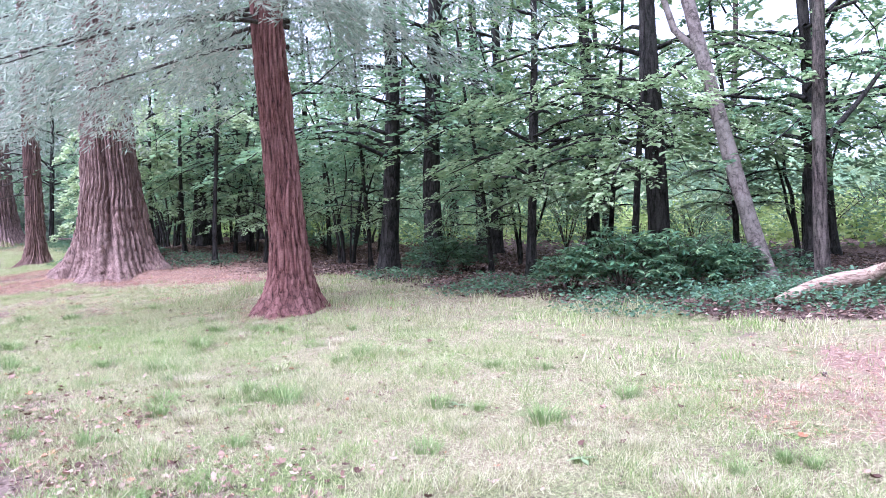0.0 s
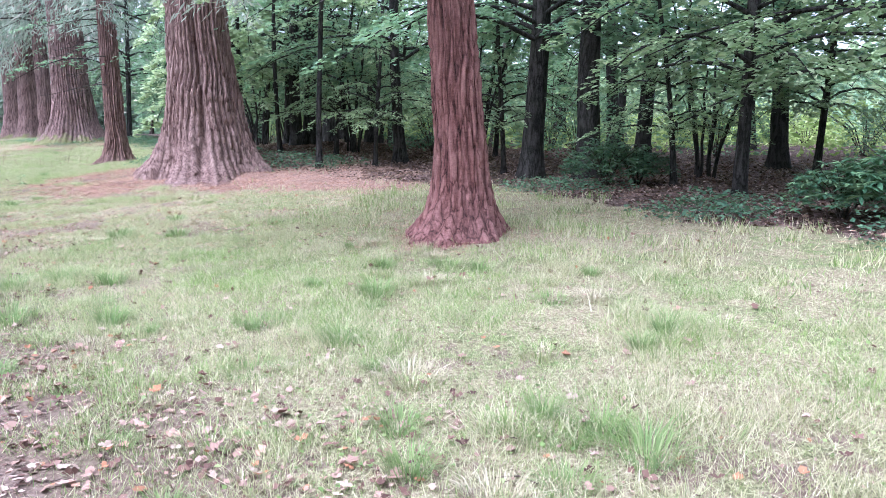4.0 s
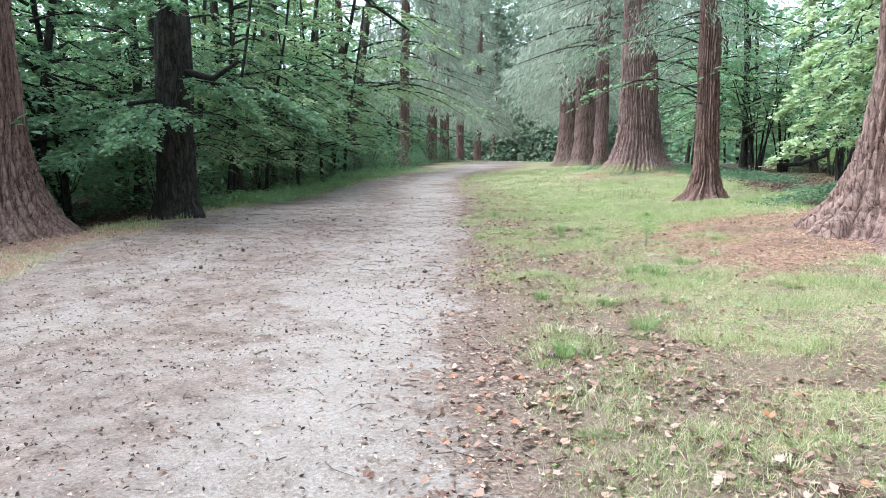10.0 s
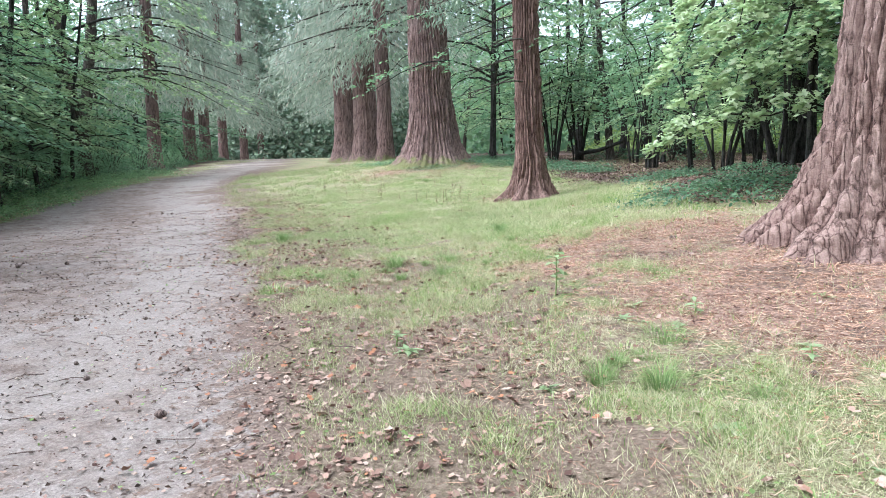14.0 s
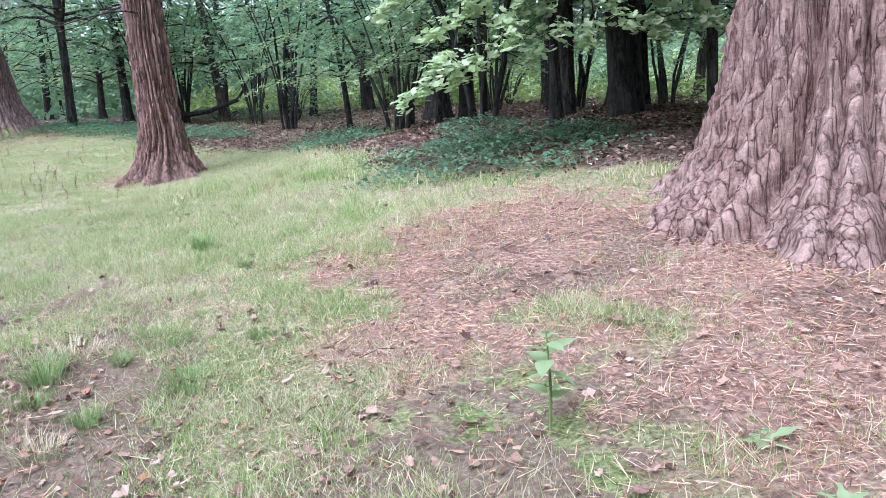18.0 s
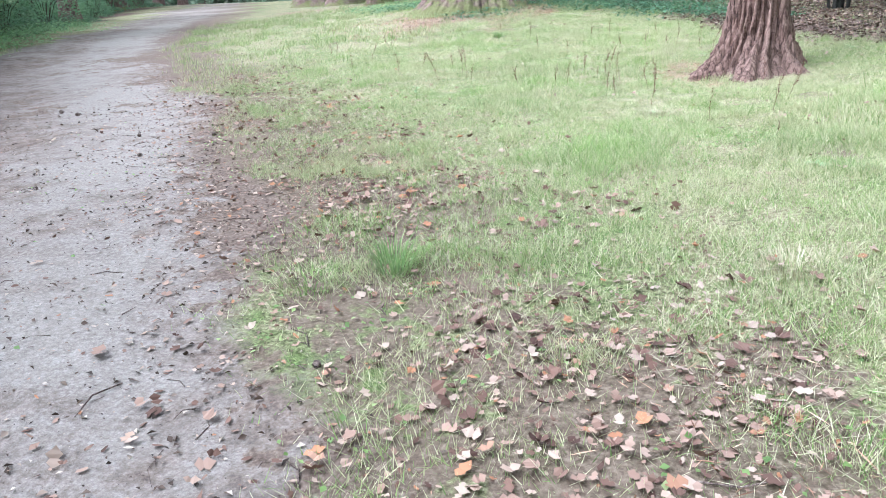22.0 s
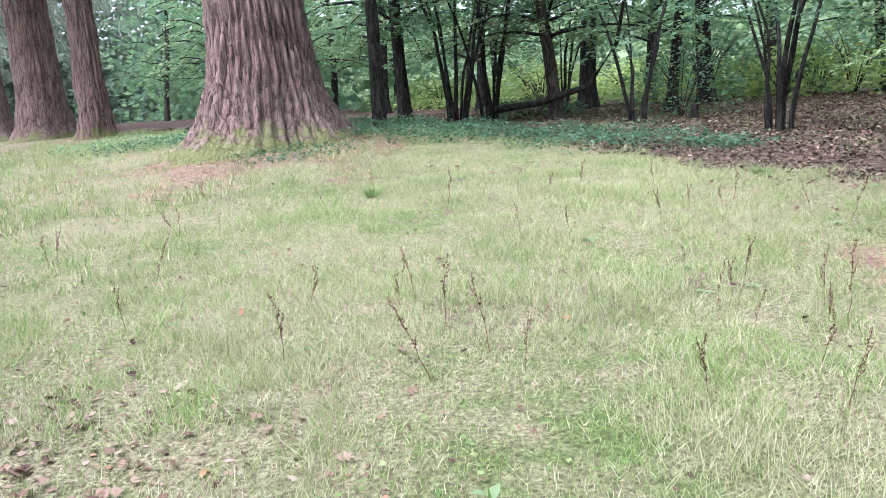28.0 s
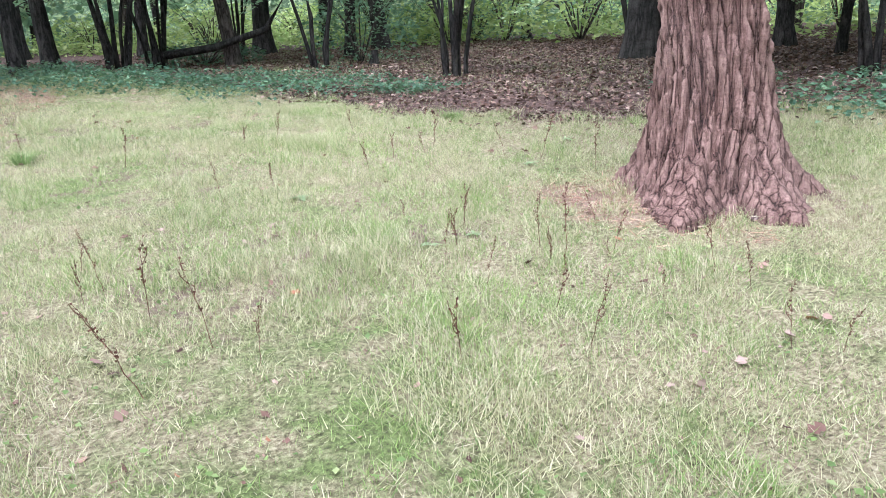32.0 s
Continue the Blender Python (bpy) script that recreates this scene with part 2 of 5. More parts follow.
LEAF_BEECH = leaf("beech_leaves", ((0, (.08, .17, .105)), (.5, (.15, .265, .16)), (1, (.27, .38, .24))), .5)
LEAF_DARK = leaf("dark_leaves", ((0, (.06, .145, .095)), (.5, (.12, .235, .15)), (1, (.22, .335, .215))), .48)
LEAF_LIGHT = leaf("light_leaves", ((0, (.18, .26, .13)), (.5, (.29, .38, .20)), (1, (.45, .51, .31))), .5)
# Oak green raised towards white for the sky light its leaves catch.
LEAF_OAK_SKYLIT = leaf("oak_leaves_skylit", ((0, (.28, .38, .20)), (.5, (.46, .54, .32)), (1, (.66, .71, .52))), .55, .5, (.46, .58, .3))
LEAF_VERGE = leaf("verge_leaves", ((0, (.14, .25, .12)), (.6, (.24, .38, .18)), (1, (.38, .50, .26))), .45)
# Undergrowth colour brightened to stand in for light falling into glades.
LEAF_GLADE_LIT = leaf("undergrowth_painted_sunlit", ((0, (.22, .33, .09)), (.5, (.38, .49, .16)), (1, (.58, .64, .30))), .5, .55, (.42, .52, .16))
# Needle green, lifted in tone for the pale haze among the trees.
LEAF_NEEDLE = leaf("redwood_foliage", ((0, (.11, .17, .12)), (.5, (.19, .26, .19)), (.8, (.29, .345, .27)), (1, (.34, .31, .25))), .5, .6, (.34, .42, .28))
# Grey-green paled in the colour itself, for haze and light from behind.
LEAF_FEATHER_HAZED = leaf("hazed_grey_green_redwood_foliage", ((0, (.17, .22, .165)), (.5, (.28, .33, .26)), (.8, (.39, .42, .34)), (1, (.42, .35, .30))), .55, .6, (.44, .5, .38))
LEAF_IVY = leaf("ivy_leaves", ((0, (.035, .09, .06)), (.6, (.085, .165, .10)), (1, (.16, .255, .15))), .3, .55)
LEAF_RHODO = leaf("rhododendron_leaves", ((0, (.03, .085, .05)), (.6, (.07, .145, .075)), (1, (.16, .23, .11))), .2, .4)
TUFT = leaf("green_tuft_blades", ((0, (.13, .2, .065)), (.6, (.23, .33, .105)), (1, (.40, .44, .21))), .45, .55)
DRY = leaf("fallen_leaves", ((0, (.06, .03, .024)), (.3, (.17, .095, .073)), (.6, (.33, .215, .17)), (.88, (.41, .31, .255)), (.95, (.30, .135, .075)), (1, (.38, .18, .10))), .08, .85, (.3, .18, .1))
REDNEEDLE = leaf("fallen_needles", ((0, (.09, .042, .028)), (.4, (.32, .165, .108)), (.75, (.54, .34, .235)), (1, (.66, .47, .34))), .05, .8, (.3, .18, .1))


def grass_material():
    """Blades of green and straw that gather in patches."""
    m = leaf("grass_blades", ((0, (.14, .215, .06)), (.35, (.25, .37, .09)), (.8, (.41, .51, .175)), (1, (.54, .57, .30))), .35, .6)
    n, l = m.node_tree.nodes, m.node_tree.links
    p = n["Principled BSDF"]
    green = p.inputs["Base Color"].links[0].from_socket
    g = n.new("ShaderNodeNewGeometry")
    straw = ramp(n, l, g.outputs["Random Per Island"], ((0, (.30, .25, .135)), (.4, (.52, .455, .27)), (1, (.72, .64, .45))))
    spread = noise_at(n, l, .9, 4, .65)
    ad = n.new("ShaderNodeMath")
    ad.operation = "MULTIPLY_ADD"
    l.new(g.outputs["Random Per Island"], ad.inputs[0])
    ad.inputs[1].default_value = .5
    l.new(spread, ad.inputs[2])
    col = mixed(n, l, ramp(n, l, ad.outputs[0], ((.58, (0, 0, 0)), (.75, (1, 1, 1)))), green, straw)
    l.new(col, p.inputs["Base Color"])
    return m


GRASS = grass_material()
STRAW = leaf("straw", ((0, (.34, .28, .18)), (1, (.60, .53, .39))), .2, .7)


def ground_material():
    m, n, l, p = nodes_of("woodland_ground")
    a = n.new("ShaderNodeAttribute")
    a.attribute_name = "zone"
    s = n.new("ShaderNodeSeparateColor")
    l.new(a.outputs["Color"], s.inputs[0])
    fine, mid, big = noise_at(n, l, 38, 6, .7), noise_at(n, l, 5.5, 5, .65), noise_at(n, l, .8, 4, .6)
    def strands(turn, along, across):
        tc = n.new("ShaderNodeTexCoord")
        mp = n.new("ShaderNodeMapping")
        mp.inputs["Rotation"].default_value = (0, 0, turn)
        mp.inputs["Scale"].default_value = (along, across, 4)
        l.new(tc.outputs["Object"], mp.inputs[0])
        t = n.new("ShaderNodeTexNoise")
        t.inputs["Scale"].default_value, t.inputs["Detail"].default_value, t.inputs["Distortion"].default_value = 1, 3, .8
        l.new(mp.outputs[0], t.inputs["Vector"])
        return t.outputs[0]
    mat = mixed(n, l, .68, mixed(n, l, mid, mixed(n, l, .5, strands(.5, 30, 75), strands(2.2, 28, 80)), mixed(n, l, .5, strands(1.2, 30, 85), strands(-.4, 28, 70))), noise_at(n, l, 46, 7, .78))
    green = ramp(n, l, mat, ((.36, (.032, .03, .018)), (.45, (.09, .105, .04)), (.55, (.18, .225, .078)), (.68, (.36, .39, .19))))
    hay = ramp(n, l, mat, ((.36, (.05, .04, .027)), (.46, (.175, .145, .085)), (.55, (.35, .305, .19)), (.66, (.56, .50, .36))))
    turf = mixed(n, l, ramp(n, l, mixed(n, l, .5, big, mid), ((.38, (0, 0, 0)), (.53, (1, 1, 1)))), green, hay)
    soil = ramp(n, l, mixed(n, l, .5, mid, fine), ((.34, (.07, .05, .042)), (.48, (.165, .122, .10)), (.62, (.29, .23, .2))))
    trod = n.new("ShaderNodeMath")
    trod.operation = "MULTIPLY_ADD"
    l.new(mixed(n, l, .62, big, noise_at(n, l, 3.0, 7, .75)), trod.inputs[0])
    trod.inputs[1].default_value = 3.0
    l.new(a.outputs["Alpha"], trod.inputs[2])
    low = n.new("ShaderNodeMath")
    low.operation = "SUBTRACT"
    l.new(trod.outputs[0], low.inputs[0])
    low.inputs[1].default_value = 1.2
    bare = ramp(n, l, fine, ((.26, (.18, .148, .13)), (.5, (.28, .238, .212)), (.74, (.40, .355, .325))))
    soil = mixed(n, l, ramp(n, l, low.outputs[0], ((.2, (0, 0, 0)), (.72, (.92, .92, .92)))), soil, bare)
    grit = noise_at(n, l, 120, 3, .7)
    soil = mixed(n, l, .35, soil, ramp(n, l, grit, ((.3, (.28, .27, .26)), (.68, (.78, .78, .78)))), "OVERLAY")
    moist = ramp(n, l, fine, ((.3, (.065, .042, .031)), (.5, (.155, .107, .082)), (.72, (.33, .25, .2))))
    red = ramp(n, l, fine, ((.3, (.08, .048, .038)), (.5, (.26, .168, .13)), (.75, (.46, .34, .27))))
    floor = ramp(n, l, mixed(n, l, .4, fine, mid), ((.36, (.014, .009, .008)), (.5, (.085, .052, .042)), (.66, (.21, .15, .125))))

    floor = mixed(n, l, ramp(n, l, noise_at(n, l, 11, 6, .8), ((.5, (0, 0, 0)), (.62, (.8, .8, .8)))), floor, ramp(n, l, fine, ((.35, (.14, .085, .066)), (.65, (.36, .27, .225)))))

    def edge(chan, width):
        ad = n.new("ShaderNodeMath")
        ad.operation = "MULTIPLY_ADD"
        l.new(fine, ad.inputs[0])
        ad.inputs[1].default_value = width
        l.new(s.outputs[chan], ad.inputs[2])
        return ramp(n, l, ad.outputs[0], ((.35 + width * .5, (0, 0, 0)), (.65 + width * .5, (1, 1, 1))))
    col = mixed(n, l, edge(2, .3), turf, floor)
    col = mixed(n, l, edge(1, .5), col, red)
    col = mixed(n, l, edge(0, .5), col, soil)
    am = n.new("ShaderNodeAttribute")
    am.attribute_name = "margin"
    ad = n.new("ShaderNodeMath")
    ad.operation = "MULTIPLY_ADD"
    l.new(mid, ad.inputs[0])
    ad.inputs[1].default_value = 1.3
    l.new(am.outputs["Fac"], ad.inputs[2])
    col = mixed(n, l, ramp(n, l, ad.outputs[0], ((.92, (0, 0, 0)), (1.0, (.85, .85, .85)))), col, moist)
    l.new(col, p.inputs["Base Color"])
    p.inputs["Roughness"].default_value = .95
    p.inputs["Specular IOR Level"].default_value = .15
    bumped(n, l, mixed(n, l, .5, fine, mat), p, .8, .04)
    return m


# ---- mesh helpers ----
def mesh_of(name, verts, faces, mat, flat=False):
    """A mesh from arrays: verts (n, 3), faces (m, k) of one size k."""
    verts, faces = np.asarray(verts, np.float32), np.asarray(faces, np.int32)
    me = bpy.data.meshes.new(name)
    me.vertices.add(len(verts))
    me.vertices.foreach_set("co", verts.ravel())
    k = faces.shape[1]
    me.loops.add(faces.size)
    me.loops.foreach_set("vertex_index", faces.ravel())
    me.polygons.add(len(faces))
    me.polygons.foreach_set("loop_start", np.arange(0, faces.size, k, dtype=np.int32))
    me.polygons.foreach_set("use_smooth", np.full(len(faces), not flat))
    me.update(calc_edges=True)
    me.validate()
    me.materials.append(mat)
    return me


def part(name, me, parent, label=""):
    ob = new(name, me)
    ob.parent = parent
    return tagged(ob, label)


def grid_faces(nu, nv, closed=True):
    """Quads of a tube of nv rings with nu points each."""
    i, j = np.meshgrid(np.arange(nu if closed else nu - 1), np.arange(nv - 1))
    i, j = i.ravel(), j.ravel()
    i1 = (i + 1) % nu
    return np.stack([j * nu + i, j * nu + i1, (j + 1) * nu + i1, (j + 1) * nu + i], 1)


def tubes(lines, sides=6):
    """Tapered tubes along lines of (x, y, z, radius); gives verts and faces of all of them."""
    vs, fs, base = [], [], 0
    for line in lines:
        a = np.asarray(line, float)
        d = np.gradient(a[:, :3], axis=0)
        d /= np.linalg.norm(d, axis=1, keepdims=True) + 1e-9
        ref = np.where(np.abs(d[:, 2:3]) > .9, [[1., 0, 0]], [[0, 0, 1.]])
        u = np.cross(d, ref)
        u /= np.linalg.norm(u, axis=1, keepdims=True) + 1e-9
        w = np.cross(d, u)
        th = np.linspace(0, 2 * math.pi, sides, endpoint=False)
        ring = a[:, None, :3] + a[:, 3, None, None] * (np.cos(th)[None, :, None] * u[:, None] + np.sin(th)[None, :, None] * w[:, None])
        vs.append(ring.reshape(-1, 3))
        fs.append(grid_faces(sides, len(a)) + base)
        base += sides * len(a)
    return np.concatenate(vs), np.concatenate(fs)


def leaf_cloud(c, d, up, length, width, fold=.15):
    """Diamond leaves: centres c, directions d, rough normals up, sizes; two triangles each."""
    d = d / (np.linalg.norm(d, axis=1, keepdims=True) + 1e-9)
    s = np.cross(d, up)
    s /= np.linalg.norm(s, axis=1, keepdims=True) + 1e-9
    nrm = np.cross(s, d)
    length, width = np.broadcast_to(length, len(c))[:, None], np.broadcast_to(width, len(c))[:, None]
    v = np.stack([c - d * length * .5, c + s * width * .5 + nrm * width * fold, c + d * length * .5, c - s * width * .5 + nrm * width * fold], 1)
    k = np.arange(len(c))[:, None] * 4
    f = np.concatenate([k + [0, 1, 2], k + [0, 2, 3]], 1).reshape(-1, 3)
    return v.reshape(-1, 3), f


def curled(c, d, up, length, width, r):
    """Dry leaves with a broad middle and turned-up edges; four triangles each."""
    d = d / (np.linalg.norm(d, axis=1, keepdims=True) + 1e-9)
    s = np.cross(d, up)
    s /= np.linalg.norm(s, axis=1, keepdims=True) + 1e-9
    nrm = np.cross(s, d)
    L, w = np.broadcast_to(length, len(c))[:, None], np.broadcast_to(width, len(c))[:, None]
    q = L * (.26 * r.rand(len(c), 1) - .08)

    def at(t, k, h):
        return c + d * L * (t - .5) + s * w * k + nrm * q * h
    def ragged(p):
        return p + (r.rand(len(c), 1) - .5) * s * w * .34 + (r.rand(len(c), 1) - .5) * d * L * .3
    v = np.stack([at(0, .04, .5), ragged(at(.3, .46, .9)), ragged(at(.32, -.48, 1.1)), ragged(at(.68, .42, .1)), ragged(at(.72, -.36, .4)), at(1, 0, 1.0)], 1)
    k = np.arange(len(c))[:, None] * 6
    return v.reshape(-1, 3), np.concatenate([k + [0, 2, 1], k + [1, 2, 4], k + [1, 4, 3], k + [3, 4, 5]], 1).reshape(-1, 3)


def trunk_mesh(name, mat, r, base, h, flare, seed, lean=(0, 0), nu=48, nv=40, ridge=.02, lobes=0.0, taper=.45, cells=26, sink=.35, bend=0.0, roots=(), clefts=()):
    """A trunk with a flared, fluted foot and furrowed bark. lean: shift of the axis per metre of height."""
    t = np.linspace(0, 1, nv) ** 1.7
    z = -sink + t * (h + sink)
    th = np.linspace(0, 2 * math.pi, nu, endpoint=False)
    Z, T = np.meshgrid(z, th, indexing="ij")
    zz = np.maximum(Z, -.1)
    core = r * (1 - taper * np.clip(zz / h, 0, 1))
    foot = (base - r) * np.exp(-np.maximum(zz, 0) / flare)
    u = T / (2 * math.pi)
    flute = vnoise(u * 9, zz * .5, seed, 9)
    rad = core + foot * (.5 + .95 * flute ** 1.6) + core * lobes * np.cos(2 * T + seed)
    rad = rad + .085 * base * (.3 + flute) * np.exp(-np.maximum(Z, -.25) / .15)
    for at, reach, wide, high in roots:
        off = (T - at + math.pi) % (2 * math.pi) - math.pi
        rad = rad + reach * np.exp(-np.maximum(zz, 0) / high) * np.exp(-(off / wide) ** 2)
    for at, deep, wide in clefts:
        off = (T - at - .05 * np.sin(zz * 1.1) + math.pi) % (2 * math.pi) - math.pi
        rad = rad - deep * np.exp(-(off / wide) ** 2) * (.6 + .4 * np.exp(-zz / 2.5))
    # columns of bark, broken across into plates
    dice = np.random.RandomState(seed + 300).rand(cells, 4)
    wander = (vnoise(u * 7, zz * 1.3, seed + 3, 7) - .5) * 1.5 + (vnoise(u * 23, zz * 4.5, seed + 6, 23) - .5) * .22
    col = u * cells + wander
    i = np.floor(col).astype(int) % cells
    f = col - np.floor(col)
    split = np.abs(vnoise(u * int(cells * 1.8) + wander * 2, zz * cells / (2 * math.pi * r) * .16, seed + 1, int(cells * 1.8)) - .5) * 2
    plate = (1 - np.abs(2 * f - 1) ** 2.4) * (.55 + .6 * np.minimum(split * 1.7, 1) ** .7)
    cross = zz * cells / (2 * math.pi * r) * .3 * (.6 + .8 * dice[i, 0]) + dice[i, 1] * 9 + (f - .5) * (dice[i, 2] - .5) * .7 + (vnoise(u * cells * 1.7, zz * 3, seed + 8) - .5) * .7
    crack = np.abs(2 * (cross - np.floor(cross)) - 1) ** 5
    fine = np.abs(vnoise(u * cells * 3, zz * cells / (2 * math.pi * r) * 1.5, seed + 2, cells * 3) - .5) * 2
    wrinkle = vnoise(u * cells * 2, zz * cells / (2 * math.pi * r) * 2.6 + dice[i, 1] * 5, seed + 9, cells * 2) - .5
    knob = vnoise(u * 14, zz * 2.5, seed + 4, 14) - .5
    rad = rad + ridge * (2.7 * plate * (.55 + .6 * dice[i, 3]) * (1 - .36 * crack) - 1.35 + .8 * (fine ** .8 - .45) + 1.0 * wrinkle * plate + 1.1 * knob)
    ax = lean[0] * zz + bend * np.sin(zz * .5 + seed)
    ay = lean[1] * zz + bend * np.cos(zz * .4 + seed * 2)
    v = np.stack([ax + rad * np.cos(T), ay + rad * np.sin(T), Z], -1)
    me = mesh_of(name, v.reshape(-1, 3), grid_faces(nu, nv), mat)
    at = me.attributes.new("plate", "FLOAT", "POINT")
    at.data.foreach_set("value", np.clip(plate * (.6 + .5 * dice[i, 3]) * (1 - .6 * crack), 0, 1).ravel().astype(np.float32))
    return me


# ---- ground: one sheet to the horizon ----
def axis_lines(lo, hi, step, far):
    inner = np.arange(lo, hi + step, step)
    grow = step * np.cumsum(1.16 ** np.arange(1, 70))
    grow = grow[grow < far]
    return np.concatenate([lo - grow[::-1], inner, hi + grow])


def build_ground():
    xs, ys = axis_lines(-29, 7, .18, 600), axis_lines(-1, 44, .18, 600)
    X, Y = np.meshgrid(xs, ys)
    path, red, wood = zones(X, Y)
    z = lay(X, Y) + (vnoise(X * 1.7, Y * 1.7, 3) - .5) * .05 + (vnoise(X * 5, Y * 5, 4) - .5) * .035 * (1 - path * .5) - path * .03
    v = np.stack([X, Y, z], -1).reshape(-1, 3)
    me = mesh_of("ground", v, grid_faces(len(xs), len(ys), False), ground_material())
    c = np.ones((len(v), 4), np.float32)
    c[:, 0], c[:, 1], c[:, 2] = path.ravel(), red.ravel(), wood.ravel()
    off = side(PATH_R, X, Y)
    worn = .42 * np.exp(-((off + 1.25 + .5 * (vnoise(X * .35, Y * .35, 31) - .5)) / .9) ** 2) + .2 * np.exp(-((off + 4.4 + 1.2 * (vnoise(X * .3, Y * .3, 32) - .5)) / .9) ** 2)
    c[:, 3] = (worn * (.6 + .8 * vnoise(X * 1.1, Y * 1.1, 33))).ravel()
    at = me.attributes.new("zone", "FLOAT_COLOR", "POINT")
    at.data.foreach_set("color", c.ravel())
    rim = np.exp(-((off - .35) / .95) ** 2) * (.35 + .5 * vnoise(X * .6, Y * .6, 9)) + .30 * (1 - wood) * smooth(.58, .78, vnoise(X * .8, Y * .8, 10)) * smooth(.3, .6, vnoise(X * 3.3, Y * 3.3, 24))
    rim = rim + .3 * smooth(11, 14, Y) * smooth(23, 20.5, Y) * smooth(.4, .62, vnoise(X * 1.6, Y * 1.6, 34)) * smooth(.2, 1, off) * smooth(6, 4, off)
    at = me.attributes.new("margin", "FLOAT", "POINT")
    at.data.foreach_set("value", rim.ravel().astype(np.float32))
    tagged(new("ground", me), "rough turf, bare earth track and woodland floor", "ground", kind="structure")


build_ground()


# ---- trees ----
def twig_sprays(limb, reach, count, r, droop=.3, twigs=13):
    """Places and directions of leaves on flat side twigs that alternate along a limb."""
    k = np.linspace(0, 1, len(limb))
    q = np.linspace(.12, 1, twigs) + r.randn(twigs) * .02
    root = np.stack([np.interp(q, k, limb[:, i]) for i in range(3)], 1)
    ahead = np.stack([np.interp(np.minimum(q + .06, 1.04), k, limb[:, i]) for i in range(3)], 1) - root
    ahead = ahead + (limb[-1] - limb[0]) * .05
    a = np.arctan2(ahead[:, 1], ahead[:, 0]) + np.where(np.arange(twigs) % 2, 1, -1) * (.95 - .5 * q + r.randn(twigs) * .18)
    long = reach * (.55 + .7 * r.rand(twigs)) * (1.1 - .5 * q)
    w = r.choice(twigs, count, p=long / long.sum())
    t = r.rand(count) ** .8
    hand = np.where(r.rand(count) < .5, 1, -1)
    b = a[w] + hand * (.75 + r.randn(count) * .2)
    out = (.04 + .2 * r.rand(count) ** 1.5) * reach * (1.2 - t * .8)
    p = np.stack([root[w, 0] + np.cos(a[w]) * long[w] * t + np.cos(b) * out, root[w, 1] + np.sin(a[w]) * long[w] * t + np.sin(b) * out,
                  root[w, 2] - droop * long[w] * t ** 1.7 - out * .25 + r.randn(count) * .03], 1)
    return p, np.stack([np.cos(b), np.sin(b), -.28 + r.randn(count) * .2], 1)


def crown_layers(seed, h0, h1, reach, limbs, per, size, droop=.12):
    """Limbs and flat sprays of broad leaves from height h0 to h1."""
    r = np.random.RandomState(seed)
    lines, C, D, U = [], [], [], []
    for k in range(limbs):
        t = (k + r.rand()) / limbs
        z0 = h0 + (h1 - h0) * t ** 2.1
        a = k * 2.4 + r.rand() * .8
        L = reach * (.65 + .5 * r.rand()) * (1 - .35 * t)
        s = np.linspace(0, 1, 6)
        rise = .25 + .5 * r.rand()
        wob = np.cumsum(r.randn(6) * .1)
        x, y = np.cos(a + wob * .35) * L * s, np.sin(a + wob * .35) * L * s
        z = z0 + rise * L * (s - s * s) - droop * L * s * s
        lines.append(np.stack([x, y, z, .036 * (1 - s) + .006], 1))
        m = int(per * (.7 + .6 * r.rand()))
        p, d = twig_sprays(np.stack([x, y, z], 1), L * .36, m, r)
        C.append(p)
        D.append(d)
        U.append(np.stack([r.randn(m) * .24, r.randn(m) * .24, np.ones(m)], 1))
    C, D, U = np.concatenate(C), np.concatenate(D), np.concatenate(U)
    sz = size * (.6 + .8 * r.rand(len(C)))
    return tubes(lines, 4), leaf_cloud(C, D, U, sz, sz * .62)


def needle_crown(seed, h1, reach, limbs, per, size):
    """Drooping redwood boughs with hanging feathery sprays."""
    r = np.random.RandomState(seed)
    lines, C, D, U, S = [], [], [], [], []
    for k in range(limbs):
        t = ((k + r.rand()) / limbs) ** 1.3
        a, L = k * 2.4 + r.rand(), reach * (.6 + .6 * r.rand()) * (1 - .75 * t)
        s = np.linspace(0, 1, 7)
        x, y = np.cos(a) * L * s, np.sin(a) * L * s
        z = h1 * t + .15 * L * s - .75 * L * s ** 2 + .35 * L * s ** 3
        lines.append(np.stack([x, y, z, .045 * (1 - s) + .006], 1))
        m = per
        q = r.rand(m) * .85 + .15
        off = r.randn(m) * .2 * L * .5
        hang = r.rand(m) ** 1.5 * .8
        C.append(np.stack([np.interp(q, s, x) - np.sin(a) * off, np.interp(q, s, y) + np.cos(a) * off, np.interp(q, s, z) - hang - np.abs(off) * .3], 1))
        D.append(np.stack([np.cos(a) * .5 + r.randn(m) * .4, np.sin(a) * .5 + r.randn(m) * .4, -.8 + r.randn(m) * .35], 1))
        U.append(r.randn(m, 3))
        S.append(size * (.10 + .16 * r.rand(m)))
    C, D, U, S = map(np.concatenate, (C, D, U, S))
    return tubes(lines, 5), leaf_cloud(C, D, U, S, S * .2)


CROWNS = []
for seed, h0, h1, reach, limbs, per, size in ((1, 2.2, 9, 3.8, 22, 330, .115), (2, 2.5, 10, 4.4, 22, 340, .12), (3, 1.9, 8, 3.4, 21, 320, .11),
                                              (7, 1.8, 10, 4.2, 21, 140, .18), (8, 2.2, 11, 4.6, 21, 140, .18)):
    (tv, tf), (lv, lf) = crown_layers(seed, h0, h1, reach, limbs, per, size)
    CROWNS.append((mesh_of("branchwork", tv, tf, BARK_DARK), lv, lf))
CROWN_MESH = {}


